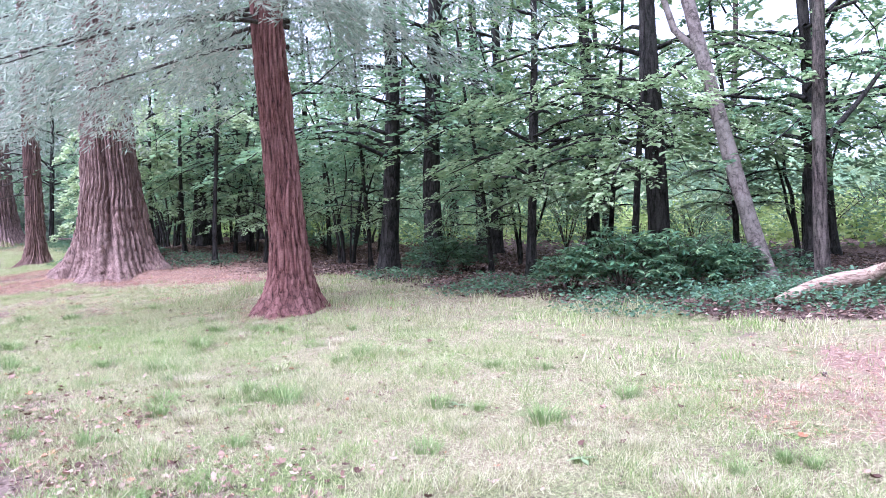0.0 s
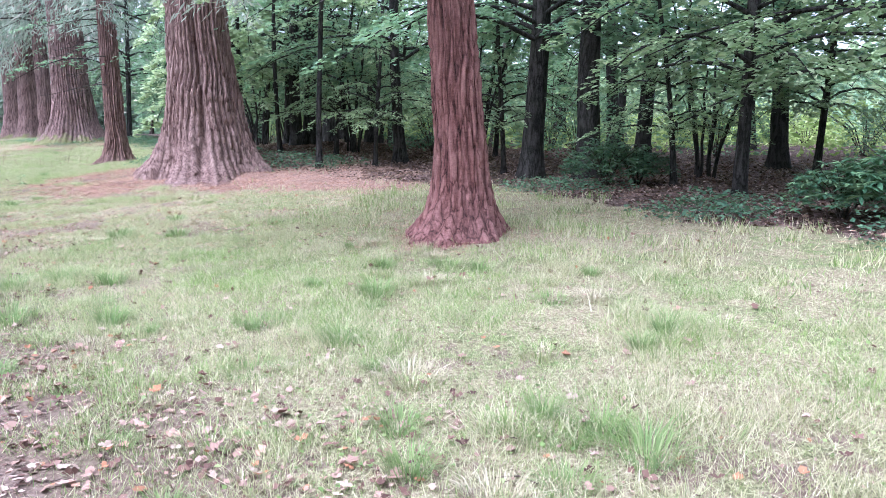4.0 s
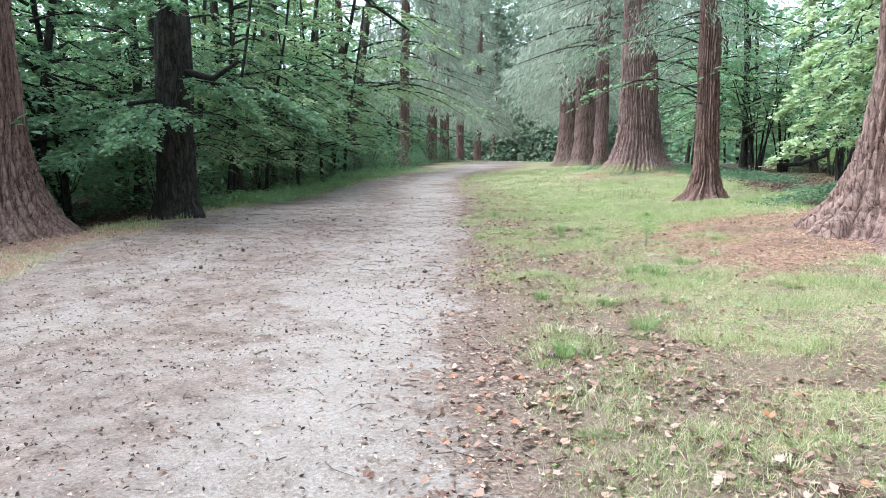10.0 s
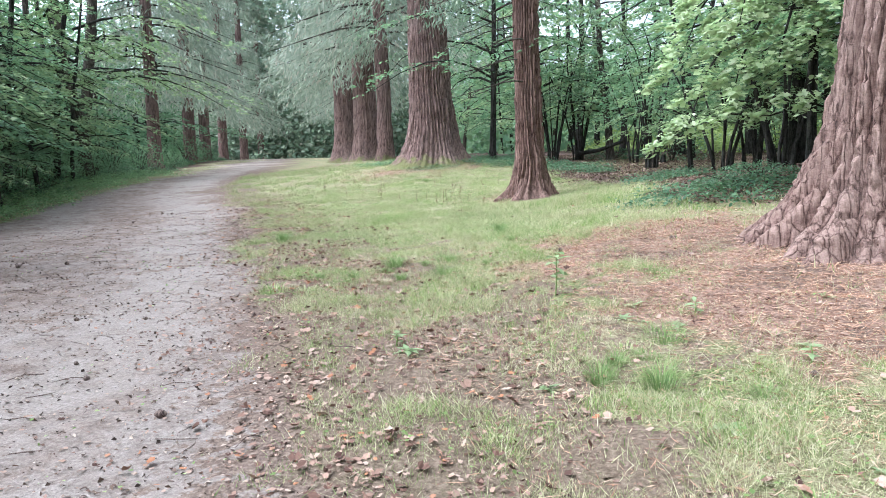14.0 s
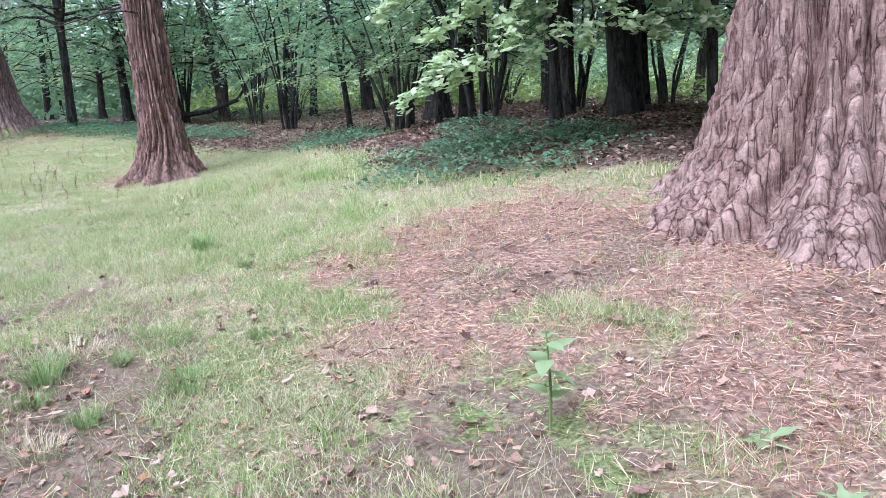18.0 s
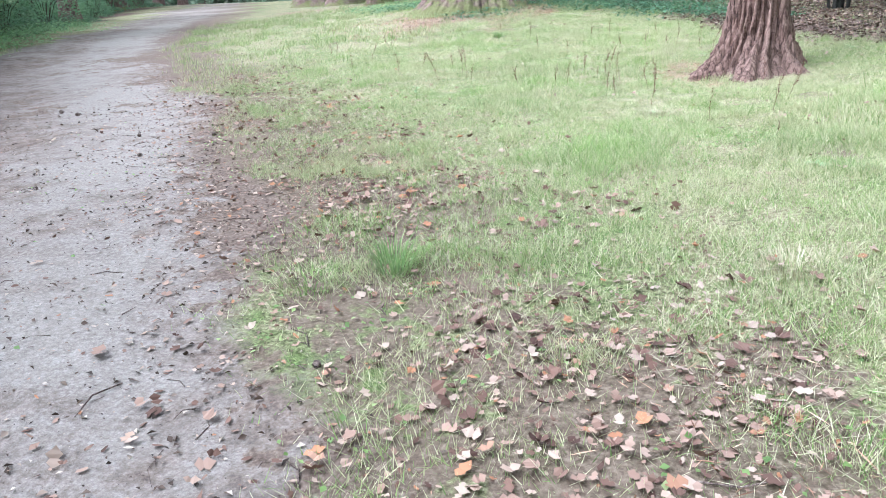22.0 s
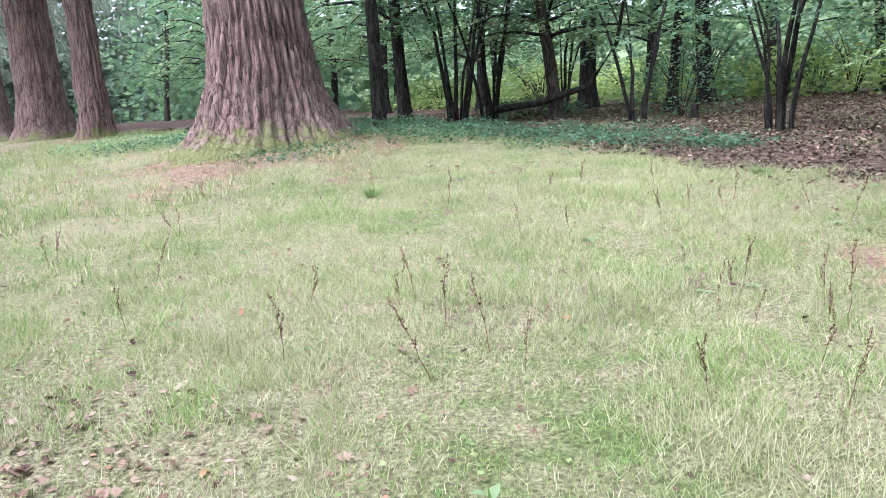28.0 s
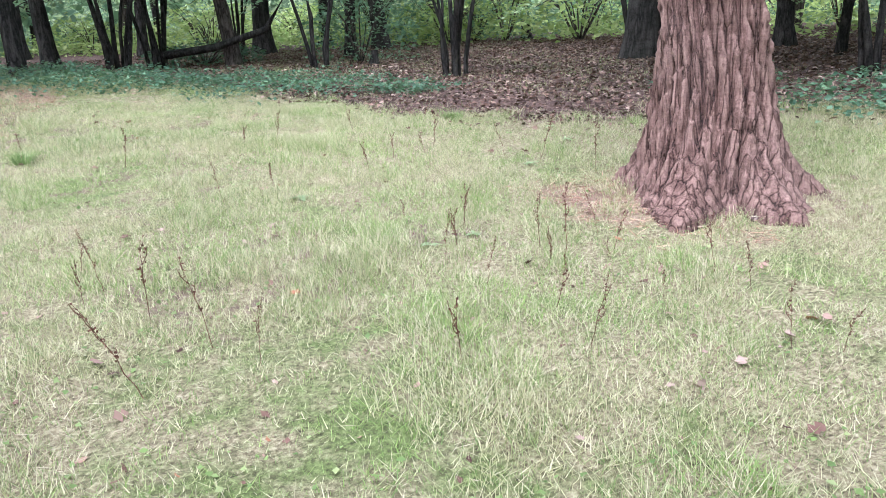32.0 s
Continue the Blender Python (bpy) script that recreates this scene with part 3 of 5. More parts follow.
def crown_mesh(k, mat):
    if (k, mat.name) not in CROWN_MESH:
        CROWN_MESH[k, mat.name] = mesh_of("crown", CROWNS[k][1], CROWNS[k][2], mat)
    return CROWN_MESH[k, mat.name]


RED_CROWNS = []
for seed, limbs, per, size in ((4, 38, 280, 1.0), (5, 38, 280, 1.0), (6, 48, 220, 1.9), (9, 44, 560, .7)):
    (tv, tf), (lv, lf) = needle_crown(seed, 15, 4.2, limbs, per, size)
    # The far crowns get the foliage that is coloured pale for haze.
    RED_CROWNS.append((mesh_of("branchwork", tv, tf, BARK_MID), mesh_of("crown", lv, lf, LEAF_FEATHER_HAZED if seed == 6 else LEAF_NEEDLE)))


def redwood(x, y, r, base, h, flare, seed, label, lean=(0, 0), nu=96, nv=90, ridge=.035, lobes=0.0, z0=4.5, scale=1.0, mat=None, cells=30, roots=(), clefts=()):
    tree = new("redwood_tree")
    tree.location = (x, y, gz(x, y))
    tagged(tree, label, "tree", "avenue redwoods")
    part("trunk", trunk_mesh("trunk", mat or BARK_RED, r, base, h, flare, seed, lean, nu, nv, ridge, lobes, cells=cells, roots=roots, clefts=clefts), tree)
    limbs, crown = RED_CROWNS[3 if r < .3 else seed % 2 if nu > 60 else 2]
    for nm, me in (("branchwork", limbs), ("crown", crown)):
        ob = tagged(part(nm, me, tree), kind="stuff")
        ob.location, ob.rotation_euler, ob.scale = (lean[0] * z0, lean[1] * z0, z0), (0, 0, seed * 1.7), (scale, scale, scale)
    return tree


def feather_boughs(tree, boughs, per, seed):
    """Long drooping limbs hung with feathery sprays: heading, height at the trunk, length."""
    r = np.random.RandomState(seed)
    for a, h, L in boughs:
        s = np.linspace(0, 1, 8)
        w = a + np.cumsum(r.randn(8) * .04)
        line = np.stack([np.cos(w) * L * s, np.sin(w) * L * s, h + .12 * L * s - .62 * L * s ** 2 + .24 * L * s ** 3, .035 * (1 - s) + .005], 1)
        ob = part("limb", mesh_of("limb", *tubes([line], 6), BARK_MID), tree)
        p, d = twig_sprays(line[:, :3], L * .42, per, r, .55, 15)
        p[:, 2] -= r.rand(per) ** 2 * .45
        d = d * [1, 1, 1] + [0, 0, -.35] + r.randn(per, 3) * .35
        n = .09 + .13 * r.rand(per)
        ob = part("foliage", mesh_of("foliage", *leaf_cloud(p, d, r.randn(per, 3), n, .014 + .016 * r.rand(per), .1), LEAF_FEATHER_HAZED), tree)


def bare_branches(tree, count, heading, fan, low, high, seed):
    """Thin dead branches that sweep out and down and turn up at the tip."""
    r = np.random.RandomState(seed)
    for k in range(count):
        a, h, L = heading + (r.rand() * 2 - 1) * fan, low + (high - low) * (k + r.rand()) / count, 1.0 + 1.5 * r.rand()
        s = np.linspace(0, 1, 9)
        w = a + np.cumsum(r.randn(9) * .05)
        main = np.stack([np.cos(w) * (.2 + L * s), np.sin(w) * (.2 + L * s), h + .1 * L * s - .75 * L * s ** 2 + .45 * L * s ** 3, .016 * (1 - s) + .003], 1)
        lines = [main]
        for q in (3, 4, 5, 6):
            b, m = w[q] + (.7 if q % 2 else -.7), .25 + .35 * r.rand()
            x, y, z = main[q, :3]
            lines.append([(x, y, z, .006), (x + np.cos(b) * m * .5, y + np.sin(b) * m * .5, z - .1 * m, .004), (x + np.cos(b) * m, y + np.sin(b) * m, z + .05 * m, .002)])
        part("branch", mesh_of("branch", *tubes(lines, 4), BARK_MID), tree)


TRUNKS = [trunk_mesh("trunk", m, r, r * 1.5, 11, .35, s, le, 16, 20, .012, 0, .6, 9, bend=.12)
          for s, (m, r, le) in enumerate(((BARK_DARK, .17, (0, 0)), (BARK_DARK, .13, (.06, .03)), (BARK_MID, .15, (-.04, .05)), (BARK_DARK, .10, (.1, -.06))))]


def broadleaf(x, y, kind, crown, mat, scale=1.0, turn=0.0, label="slender dark-barked woodland tree with layered green leaves", group="woodland trees"):
    tree = new("broadleaf_tree")
    tree.location, tree.rotation_euler, tree.scale = (x, y, gz(x, y)), (0, 0, turn), (scale, scale, scale)
    tagged(tree, label, "tree", group)
    part("trunk", TRUNKS[kind], tree)
    tagged(part("branchwork", CROWNS[crown][0], tree), kind="stuff")
    part("crown", crown_mesh(crown, mat), tree)
    return tree


# the great trees along the walk
first = redwood(-2.5, 13.05, .27, .58, 15, .46, 2, "tall red-barked redwood with a flared foot in turf", (-.075, -.01), 200, 230, .02, 0, 5.2, 1.0, cells=22,
                roots=((3.9, .13, .25, .3), (5.3, .15, .25, .3), (.4, .12, .3, .3), (2.6, .1, .3, .3)))
redwood(-8.65, 21.4, .72, 1.45, 18, 1.05, 3, "huge old redwood with a fused double trunk and fluted foot", (-.045, -.02), 340, 230, .038, .07, 8.8, 1.2, BARK_GREY, cells=46,
        roots=((3.3, .35, .3, .7), (3.95, .38, .22, .55), (4.6, .22, .2, .6), (5.25, .28, .25, .6), (6.1, .4, .35, .7), (1.2, .2, .3, .6), (2.4, .2, .25, .6)),
        clefts=((4.95, .22, .09), (3.62, .17, .08), (1.9, .2, .12)))
third = redwood(-15.24, 29.95, .31, .62, 15, .48, 4, "red-brown redwood with deeply furrowed bark and spreading roots", (-.035, .02), 240, 260, .03, .03, 5.2, .8, BARK_BROWN, cells=26,
                roots=((5.55, .32, .22, .3), (4.5, .3, .22, .28), (3.7, .22, .25, .3), (.3, .2, .3, .35)))
redwood(-21.75, 38.8, .78, 1.3, 18, 1.15, 5, "massive redwood with a broad flared foot on a needle mound", (-.03, 0), 260, 150, .04, .03, 6.0, 1.2, BARK_UMBER, cells=44,
        roots=((5.6, .36, .3, .6), (4.7, .2, .25, .5), (3.7, .22, .3, .5), (.4, .25, .3, .5)))
redwood(-21.45, 13.66, .54, 1.3, 18, .9, 6, "large redwood with spreading roots at the edge of the track", (-.07, 0), 240, 180, .04, .03, 6.5, 1.0, BARK_GREY, cells=34,
        roots=((0, .4, .25, .4), (5.6, .32, .25, .4), (4.8, .2, .25, .4), (.7, .36, .25, .4)))
for k, (x, y, r, b) in enumerate(((-28.3, 47.3, .36, .52), (-31.6, 51.2, .7, 1.1), (-37.3, 58.2, .7, 1.15), (-40, 63, .85, 1.3), (-46, 73, .8, 1.2), (-53, 85, .8, 1.2), (-61, 98, .8, 1.2))):
    redwood(x, y, r, b, 20, .8, 7 + k, "distant avenue redwood with a bare red-brown lower trunk", (-.02, 0), 48, 50, .04, 0, 6.4, 1.3, BARK_UMBER)
for k, (x, y, r, b) in enumerate(((-44.4, 47.4, .38, .62), (-53.4, 60.3, .5, .85), (-59, 68.5, .5, .85), (-64, 77, .5, .8), (-70, 88, .5, .8), (-78, 102, .5, .8))):
    redwood(x, y, r, b, 20, .6, 20 + k, "distant avenue redwood with a bare red-brown lower trunk", (0, 0), 40, 44, .03, 0, 5.6, 1.3, BARK_UMBER)


feather_boughs(first, ((3.2, 4.1, 3.6), (3.5, 4.5, 5.0), (3.05, 4.7, 4.8), (3.7, 4.4, 4.4), (4.2, 4.9, 3.6), (2.7, 4.5, 3.8), (3.45, 5.2, 4.6), (4.6, 5.0, 3.0), (2.2, 4.8, 3.0), (5.4, 5.0, 2.4), (.2, 4.9, 2.6),
                       (3.0, 5.8, 4.4), (3.9, 5.9, 4.4), (1.2, 5.2, 2.6), (5.9, 5.7, 2.8)), 1700, 400)
bare_branches(third, 12, 3.5, .9, 2.6, 5.4, 410)


# trees of the wood that stand out: x, y, trunk, crown, scale, turn
PLACED = ((-1.28, 19.6, 0, 0, 1.25, .3), (-.05, 19.5, 0, 1, 1.3, 2.1), (4.15, 16.1, 0, 2, 1.25, 4.0), (-4.35, 23.8, 1, 1, 1.05, 3.3), (-7.66, 27.5, 0, 2, 1.1, 1.2),
          (-8.0, 27.25, 0, 0, 1.0, 2.6), (-8.5, 28.1, 3, 2, 1.1, 2.2), (-19.8, 40.5, 3, 1, 1.2, 2.6), (-13.6, 48.6, 0, 0, 1.5, .8), (-9.4, 37.3, 0, 1, 1.7, 5.2),
          (-15.9, 43.2, 2, 2, 1.0, .4), (-12.65, 43.85, 3, 0, 1.2, 1.0), (-10.5, 47.4, 0, 1, 1.3, 3.0), (.1, 37.9, 1, 2, 1.1, 4.4), (1.0, 37.7, 0, 0, 1.4, 5.4),
          (-38.6, 37.2, 2, 1, 1.7, 1.2), (-24.6, 13.0, 1, 0, 1.2, 2.4), (-26.5, 16.2, 3, 2, 1.2, 1.4), (-30.5, 21.5, 0, 1, 1.3, 5.1),
          (-31.5, 25.0, 2, 2, 1.3, 2.0), (-35.5, 29.5, 0, 0, 1.4, 3.0), (1.8, 16.2, 3, 2, .95, 2.0), (6.6, 14.8, 1, 0, 1.0, 1.0))
for x, y, k, c, s, a in PLACED:
    broadleaf(x, y, k, c, (LEAF_BEECH, LEAF_BEECH, LEAF_LIGHT)[c] if x > -20 else (LEAF_BEECH, LEAF_LIGHT, LEAF_BEECH)[c], s, a)

for x, y, s, a in ((-6.3, 24.6, .6, 1.0), (-4.9, 22.6, .55, 2.0), (-3.4, 25.0, .65, 3.0), (-1.9, 26.6, .7, .5), (1.0, 17.6, .5, 4.0), (-1.9, 20.8, .55, 5.0), (4.0, 18.6, .65, 1.5), (6.2, 16.8, .6, 2.5),
                   (-10.2, 31.0, .6, .7), (-11.9, 33.6, .65, 3.7), (-6.9, 29.0, .65, 4.7), (-8.8, 33.5, .7, 5.7)):
    broadleaf(x, y, 3, 2, LEAF_LIGHT, s, a, "young slender tree with pale green layered leaves", "young trees")

for x, y, s, a in ((-24.6, 18.9, .62, .4), (-26.6, 21.7, .68, 2.2), (-25.9, 19.2, .8, 3.6), (-28.9, 24.6, .66, 1.1), (-31.2, 27.8, .7, 4.2), (-33.2, 30.6, .72, 5.1), (-35.3, 33.8, .75, .9), (-28.2, 21.6, .9, 2.9),
                   (-32.0, 25.4, .9, 1.9), (-30.2, 24.2, 1.25, 3.3), (-33.4, 28.0, 1.3, .2), (-35.8, 31.6, 1.35, 2.4), (-37.6, 35.0, 1.3, 1.3), (-23.8, 12.0, .7, 4.9), (-27.0, 17.0, .95, 5.7)):
    broadleaf(x, y, 3, 2, LEAF_LIGHT if a < 3 else LEAF_BEECH, s, a, "young beech with flat layered sprays beside the track", "young trees")

taken = [(x, y) for x, y, *_ in PLACED] + [(-8.95, 21.85), (-15.5, 29.6), (-21.8, 38.75), (-21, 14), (-22.2, 17.5), (-34.9, 29.1), (-13.4, 37.3), (-17.6, 42.5), (5, 12.9), (5.6, 12.4)]


def scatter(count, lo, hi, x0, x1, y0, y1, line, sign, gap, seed):
    """Places at lo to hi metres inside the wood beyond a line."""
    r = np.random.RandomState(seed)
    out = []
    for _ in range(20000):
        x, y = x0 + (x1 - x0) * r.rand(), y0 + (y1 - y0) * r.rand()
        d = sign * float(side(line, x, y))
        if lo < d < hi and all((x - a) ** 2 + (y - b) ** 2 > gap * gap for a, b in taken):
            taken.append((x, y))
            out.append((x, y, r.rand(), r.rand(), r.rand()))
            if len(out) == count:
                break
    return out


for x, y, a, b, c in scatter(7, 3, 9, -26, 14, 6, 48, WOOD_R, 1, 3.0, 1):
    broadleaf(x, y, int(a * 4), int(b * 3), (LEAF_BEECH, LEAF_DARK, LEAF_BEECH, LEAF_LIGHT)[int(c * 4)], .85 + .5 * b, a * 6.3)
for x, y, a, b, c in scatter(30, 9, 19, -50, 20, 4, 84, WOOD_R, 1, 3.4, 3):
    broadleaf(x, y, int(a * 4), 3 + int(b * 2), (LEAF_BEECH, LEAF_LIGHT, LEAF_BEECH, LEAF_LIGHT)[int(c * 4)], .9 + .6 * b, a * 6.3)
for x, y, a, b, c in scatter(13, 2.2, 9, -42, -14, 2, 44, WOOD_L, -1, 3.0, 2):
    broadleaf(x, y, int(a * 4), int(b * 3), (LEAF_BEECH, LEAF_DARK, LEAF_BEECH, LEAF_DARK)[int(c * 4)], .85 + .5 * b, a * 6.3)
for x, y, a, b, c in scatter(42, 4, 18, -84, -12, -6, 90, WOOD_L, -1, 3.2, 4):
    broadleaf(x, y, int(a * 4), 3 + int(b * 2), (LEAF_BEECH, LEAF_DARK, LEAF_DARK, LEAF_DARK)[int(c * 4)], .9 + .6 * b, a * 6.3)


def special_tree(name, label, x, y, me, lines=(), leaves=None, leaf_mat=None, limb_mat=None):
    """A tree with its own trunk, limbs as lines in its own space, and leaves round the limbs."""
    tree = new(name)
    tree.location = (x, y, gz(x, y))
    tagged(tree, label, "tree")
    part("trunk", me, tree)
    for line in lines:
        v, f = tubes([line], 7)
        part("limb", mesh_of("limb", v, f, limb_mat), tree)
    if leaves:
        part("crown", mesh_of("crown", *leaves, leaf_mat), tree)
    return tree


def lobed(c, d, up, length, width, r, curl=.12):
    """Leaves with wavy lobes along both sides; ten triangles each."""
    d = d / (np.linalg.norm(d, axis=1, keepdims=True) + 1e-9)
    s = np.cross(d, up)
    s /= np.linalg.norm(s, axis=1, keepdims=True) + 1e-9
    nrm = np.cross(s, d)
    n = len(c)
    L, w = np.broadcast_to(length, n)[:, None], np.broadcast_to(width, n)[:, None]
    bow = L * curl * (r.rand(n, 1) * 2 - .6)
    rows = []
    for t, k in ((0, .03), (.24, .44), (.42, .24), (.62, .52), (.8, .26), (1, .02)):
        mid = c + d * L * (t - .5) + nrm * bow * (2 * t - 1) ** 2
        rows += [mid + s * w * k * (.75 + .5 * r.rand(n, 1)) + nrm * bow * k, mid - s * w * k * (.75 + .5 * r.rand(n, 1)) + nrm * bow * k * 1.4]
    v = np.stack(rows, 1)
    q = np.concatenate([np.array([[2 * i, 2 * i + 1, 2 * i + 3], [2 * i, 2 * i + 3, 2 * i + 2]]) for i in range(5)]).ravel()
    return v.reshape(-1, 3), (np.arange(n)[:, None] * 12 + q).reshape(-1, 3)


def sprays(lines, per, spread, size, seed, droop=.25, aspect=.6, oak=False):
    """Leaves on flat side twigs along limbs."""
    r = np.random.RandomState(seed)
    C, D = [], []
    for line in lines:
        p, d = twig_sprays(np.asarray(line, float)[:, :3], spread * 1.9, per, r, droop * 1.6, 9)
        C.append(p + r.randn(per, 3) * .05)
        D.append(d + r.randn(per, 3) * .2)
    C, D = np.concatenate(C), np.concatenate(D)
    sz = size * (.6 + .8 * r.rand(len(C)))
    up = r.randn(len(C), 3) * .35 + [0, 0, 1]
    return lobed(C, D, up, sz, sz * aspect, r) if oak else leaf_cloud(C, D, up, sz, sz * aspect)


# broad dark tree by the track, with one long limb reaching over it
limb = [(0, 0, 6.4, .16), (.1, 1.6, 6.5, .13), (.2, 3.4, 6.0, .10), (.5, 5.0, 5.6, .07), (.8, 6.5, 4.9, .03)]
side_limbs = [limb, [(0, 0, 3.2, .09), (.9, .4, 3.0, .07), (1.7, .5, 3.3, .03)], [(.2, 3.4, 6.0, .06), (1.5, 4.0, 6.6, .05), (2.8, 4.4, 6.5, .02)]]
low = [[(0, 0, 2.4, .05), (1.2, -1.2, 2.2, .04), (2.2, -2.0, 1.6, .01)], [(0, 0, 3, .05), (1.6, 1.0, 2.8, .03), (2.4, 1.6, 2.2, .01)], [(0, 0, 3.4, .05), (-1.4, 1.8, 3.2, .03), (-2, 3, 2.6, .01)],
       [(0, 0, 2.0, .05), (.2, -1.6, 1.7, .04), (.9, -2.8, 1.1, .01)], [(0, 0, 4.4, .05), (1.4, -1.4, 4.6, .03), (2.4, -2.4, 4.0, .01)], [(0, 0, 2.6, .05), (-.6, -2.0, 2.2, .04), (-.8, -3.0, 1.5, .01)]]
special_tree("broadleaf_tree", "stout dark-trunked tree beside the track with a limb over it", -22.2, 17.55,
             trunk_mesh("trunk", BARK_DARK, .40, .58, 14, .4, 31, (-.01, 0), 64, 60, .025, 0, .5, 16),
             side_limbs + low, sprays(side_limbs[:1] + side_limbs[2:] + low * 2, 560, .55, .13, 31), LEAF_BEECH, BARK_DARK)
special_tree("broadleaf_tree", "pale smooth-barked tree standing back in the wood", -34.9, 29.1, trunk_mesh("trunk", BARK_PALE, .34, .5, 14, .4, 32, (.01, 0), 32, 40, .01, 0, .4, 12))
special_tree("broadleaf_tree", "leaning brown-trunked tree at the edge of the ivy", -43.6, 41.3, trunk_mesh("trunk", BARK_MID, .33, .48, 14, .4, 33, (.085, .09), 32, 40, .012, 0, .4, 12))

# bright oak boughs hanging beside the huge redwood
oak_lines = []
for k, (ex, ey, ez) in enumerate(((-1.7, -1.8, .75), (-1.15, -1.6, .95), (-.55, -1.6, 1.05), (0, -1.5, 1.2), (.6, -1.4, 1.3), (1.2, -1.2, 1.4), (-1.9, -1.2, 1.7), (-1.0, -2.2, 2.2), (.2, -2.2, 2.5), (1.0, -1.9, 2.6), (-1.6, -2.0, 3.0))):
    top = ez + 2.3 - .1 * (k % 3)
    oak_lines.append([(0, 0, top, .035), (ex * .45, ey * .4, top - .25, .025), (ex * .85, ey * .8, ez + .9, .015), (ex, ey, ez, .006)])
special_tree("oak_tree", "oak sapling with drooping boughs of bright broad leaves", -9.5, 26.0, trunk_mesh("trunk", BARK_DARK, .07, .11, 8, .3, 34, (.03, .02), 20, 26, .008, 0, .6, 10, bend=.1),
             oak_lines, sprays(oak_lines, 820, .42, .12, 34, .35, .62, True), LEAF_OAK_SKYLIT, BARK_DARK)
oak2 = [[(0, 0, 4.6, .04), (-.6, -1.0, 4.2, .03), (-1.1, -1.9, 3.4, .02), (-1.3, -2.3, 2.7, .008)], [(0, 0, 5.4, .04), (.3, -1.4, 5.0, .03), (.4, -2.6, 4.2, .01)]]
special_tree("oak_tree", "thin oak sapling with a few bright hanging boughs", -7.9, 24.7, trunk_mesh("trunk", BARK_DARK, .06, .09, 8, .3, 35, (0, 0), 18, 24, .008, 0, .6, 10, bend=.1),
             oak2, sprays(oak2, 640, .38, .12, 35, .35, .62, True), LEAF_OAK_SKYLIT, BARK_DARK)

oak3 = [[(0, 0, 5.0, .04), (-.9, -.8, 5.0, .03), (-1.7, -1.5, 4.5, .02), (-2.0, -1.75, 3.6, .008)], [(0, 0, 5.4, .04), (-1.0, -1.2, 5.5, .03), (-1.7, -1.9, 5.0, .01)], [(0, 0, 4.2, .04), (.5, -.7, 4.2, .03), (1.2, -1.2, 3.7, .01)],
        [(0, 0, 4.6, .04), (-.4, -1.0, 4.5, .03), (-.6, -1.7, 3.8, .01)]]
special_tree("oak_tree", "oak sapling with bright leaves hanging before a redwood trunk", -6.1, 22.0, trunk_mesh("trunk", BARK_DARK, .06, .09, 8, .3, 36, (0, 0), 18, 24, .008, 0, .6, 10, bend=.1),
             oak3, sprays(oak3, 480, .32, .12, 36, .35, .62, True), LEAF_OAK_SKYLIT, BARK_DARK)

# hazel with bright flat sprays leaning out over the turf
hz = [[(0, 0, 2.6, .03), (-1.2, -.6, 2.4, .02), (-2.6, -1.0, 1.9, .006)], [(0, 0, 2.2, .03), (-.6, -1.2, 2.0, .02), (-1.2, -2.2, 1.3, .006)], [(0, 0, 3.0, .03), (.8, -1.0, 2.8, .02), (1.6, -1.8, 2.2, .006)],
      [(0, 0, 2.0, .03), (-1.6, .2, 1.7, .02), (-2.8, .2, 1.2, .006)], [(0, 0, 3.6, .03), (-1.4, -1.0, 3.4, .02), (-2.8, -1.6, 2.8, .006)], [(0, 0, 3.4, .03), (.2, -1.6, 3.4, .02), (.2, -2.8, 2.7, .006)],
      [(0, 0, 2.6, .03), (1.6, -.4, 2.5, .02), (3.0, -.8, 1.9, .006)]]
special_tree("hazel_tree", "hazel with bright flat leaf sprays over the turf's edge", 3.4, 14.7, trunk_mesh("trunk", BARK_DARK, .07, .11, 6, .3, 37, (.02, 0), 16, 22, .008, 0, .6, 8, bend=.1),
             hz, sprays(hz, 420, .42, .115, 37, .2), LEAF_LIGHT, BARK_DARK)

# two bare leaning stems near the fallen branch
special_tree("leaning_tree", "pale smooth leaning trunk that forks high up", 4.94, 12.82, trunk_mesh("trunk", BARK_PALE, .135, .2, 9, .25, 41, (-.235, .1), 28, 40, .006, 0, .45, 8, bend=.05),
             [[(-.85, .36, 3.6, .07), (-1.3, .5, 4.1, .06), (-1.7, .6, 5.4, .04)]], None, None, BARK_PALE)
special_tree("leaning_tree", "thin grey-brown trunk with a wavy lean", 5.6, 12.39, trunk_mesh("trunk", BARK_MID, .10, .15, 8, .25, 42, (-.03, .02), 24, 40, .006, 0, .4, 8, bend=.14),
             [[(0, 0, 2.2, .05), (1.0, .8, 2.9, .04), (2.2, 1.2, 4.2, .02)]], None, None, BARK_DARK)


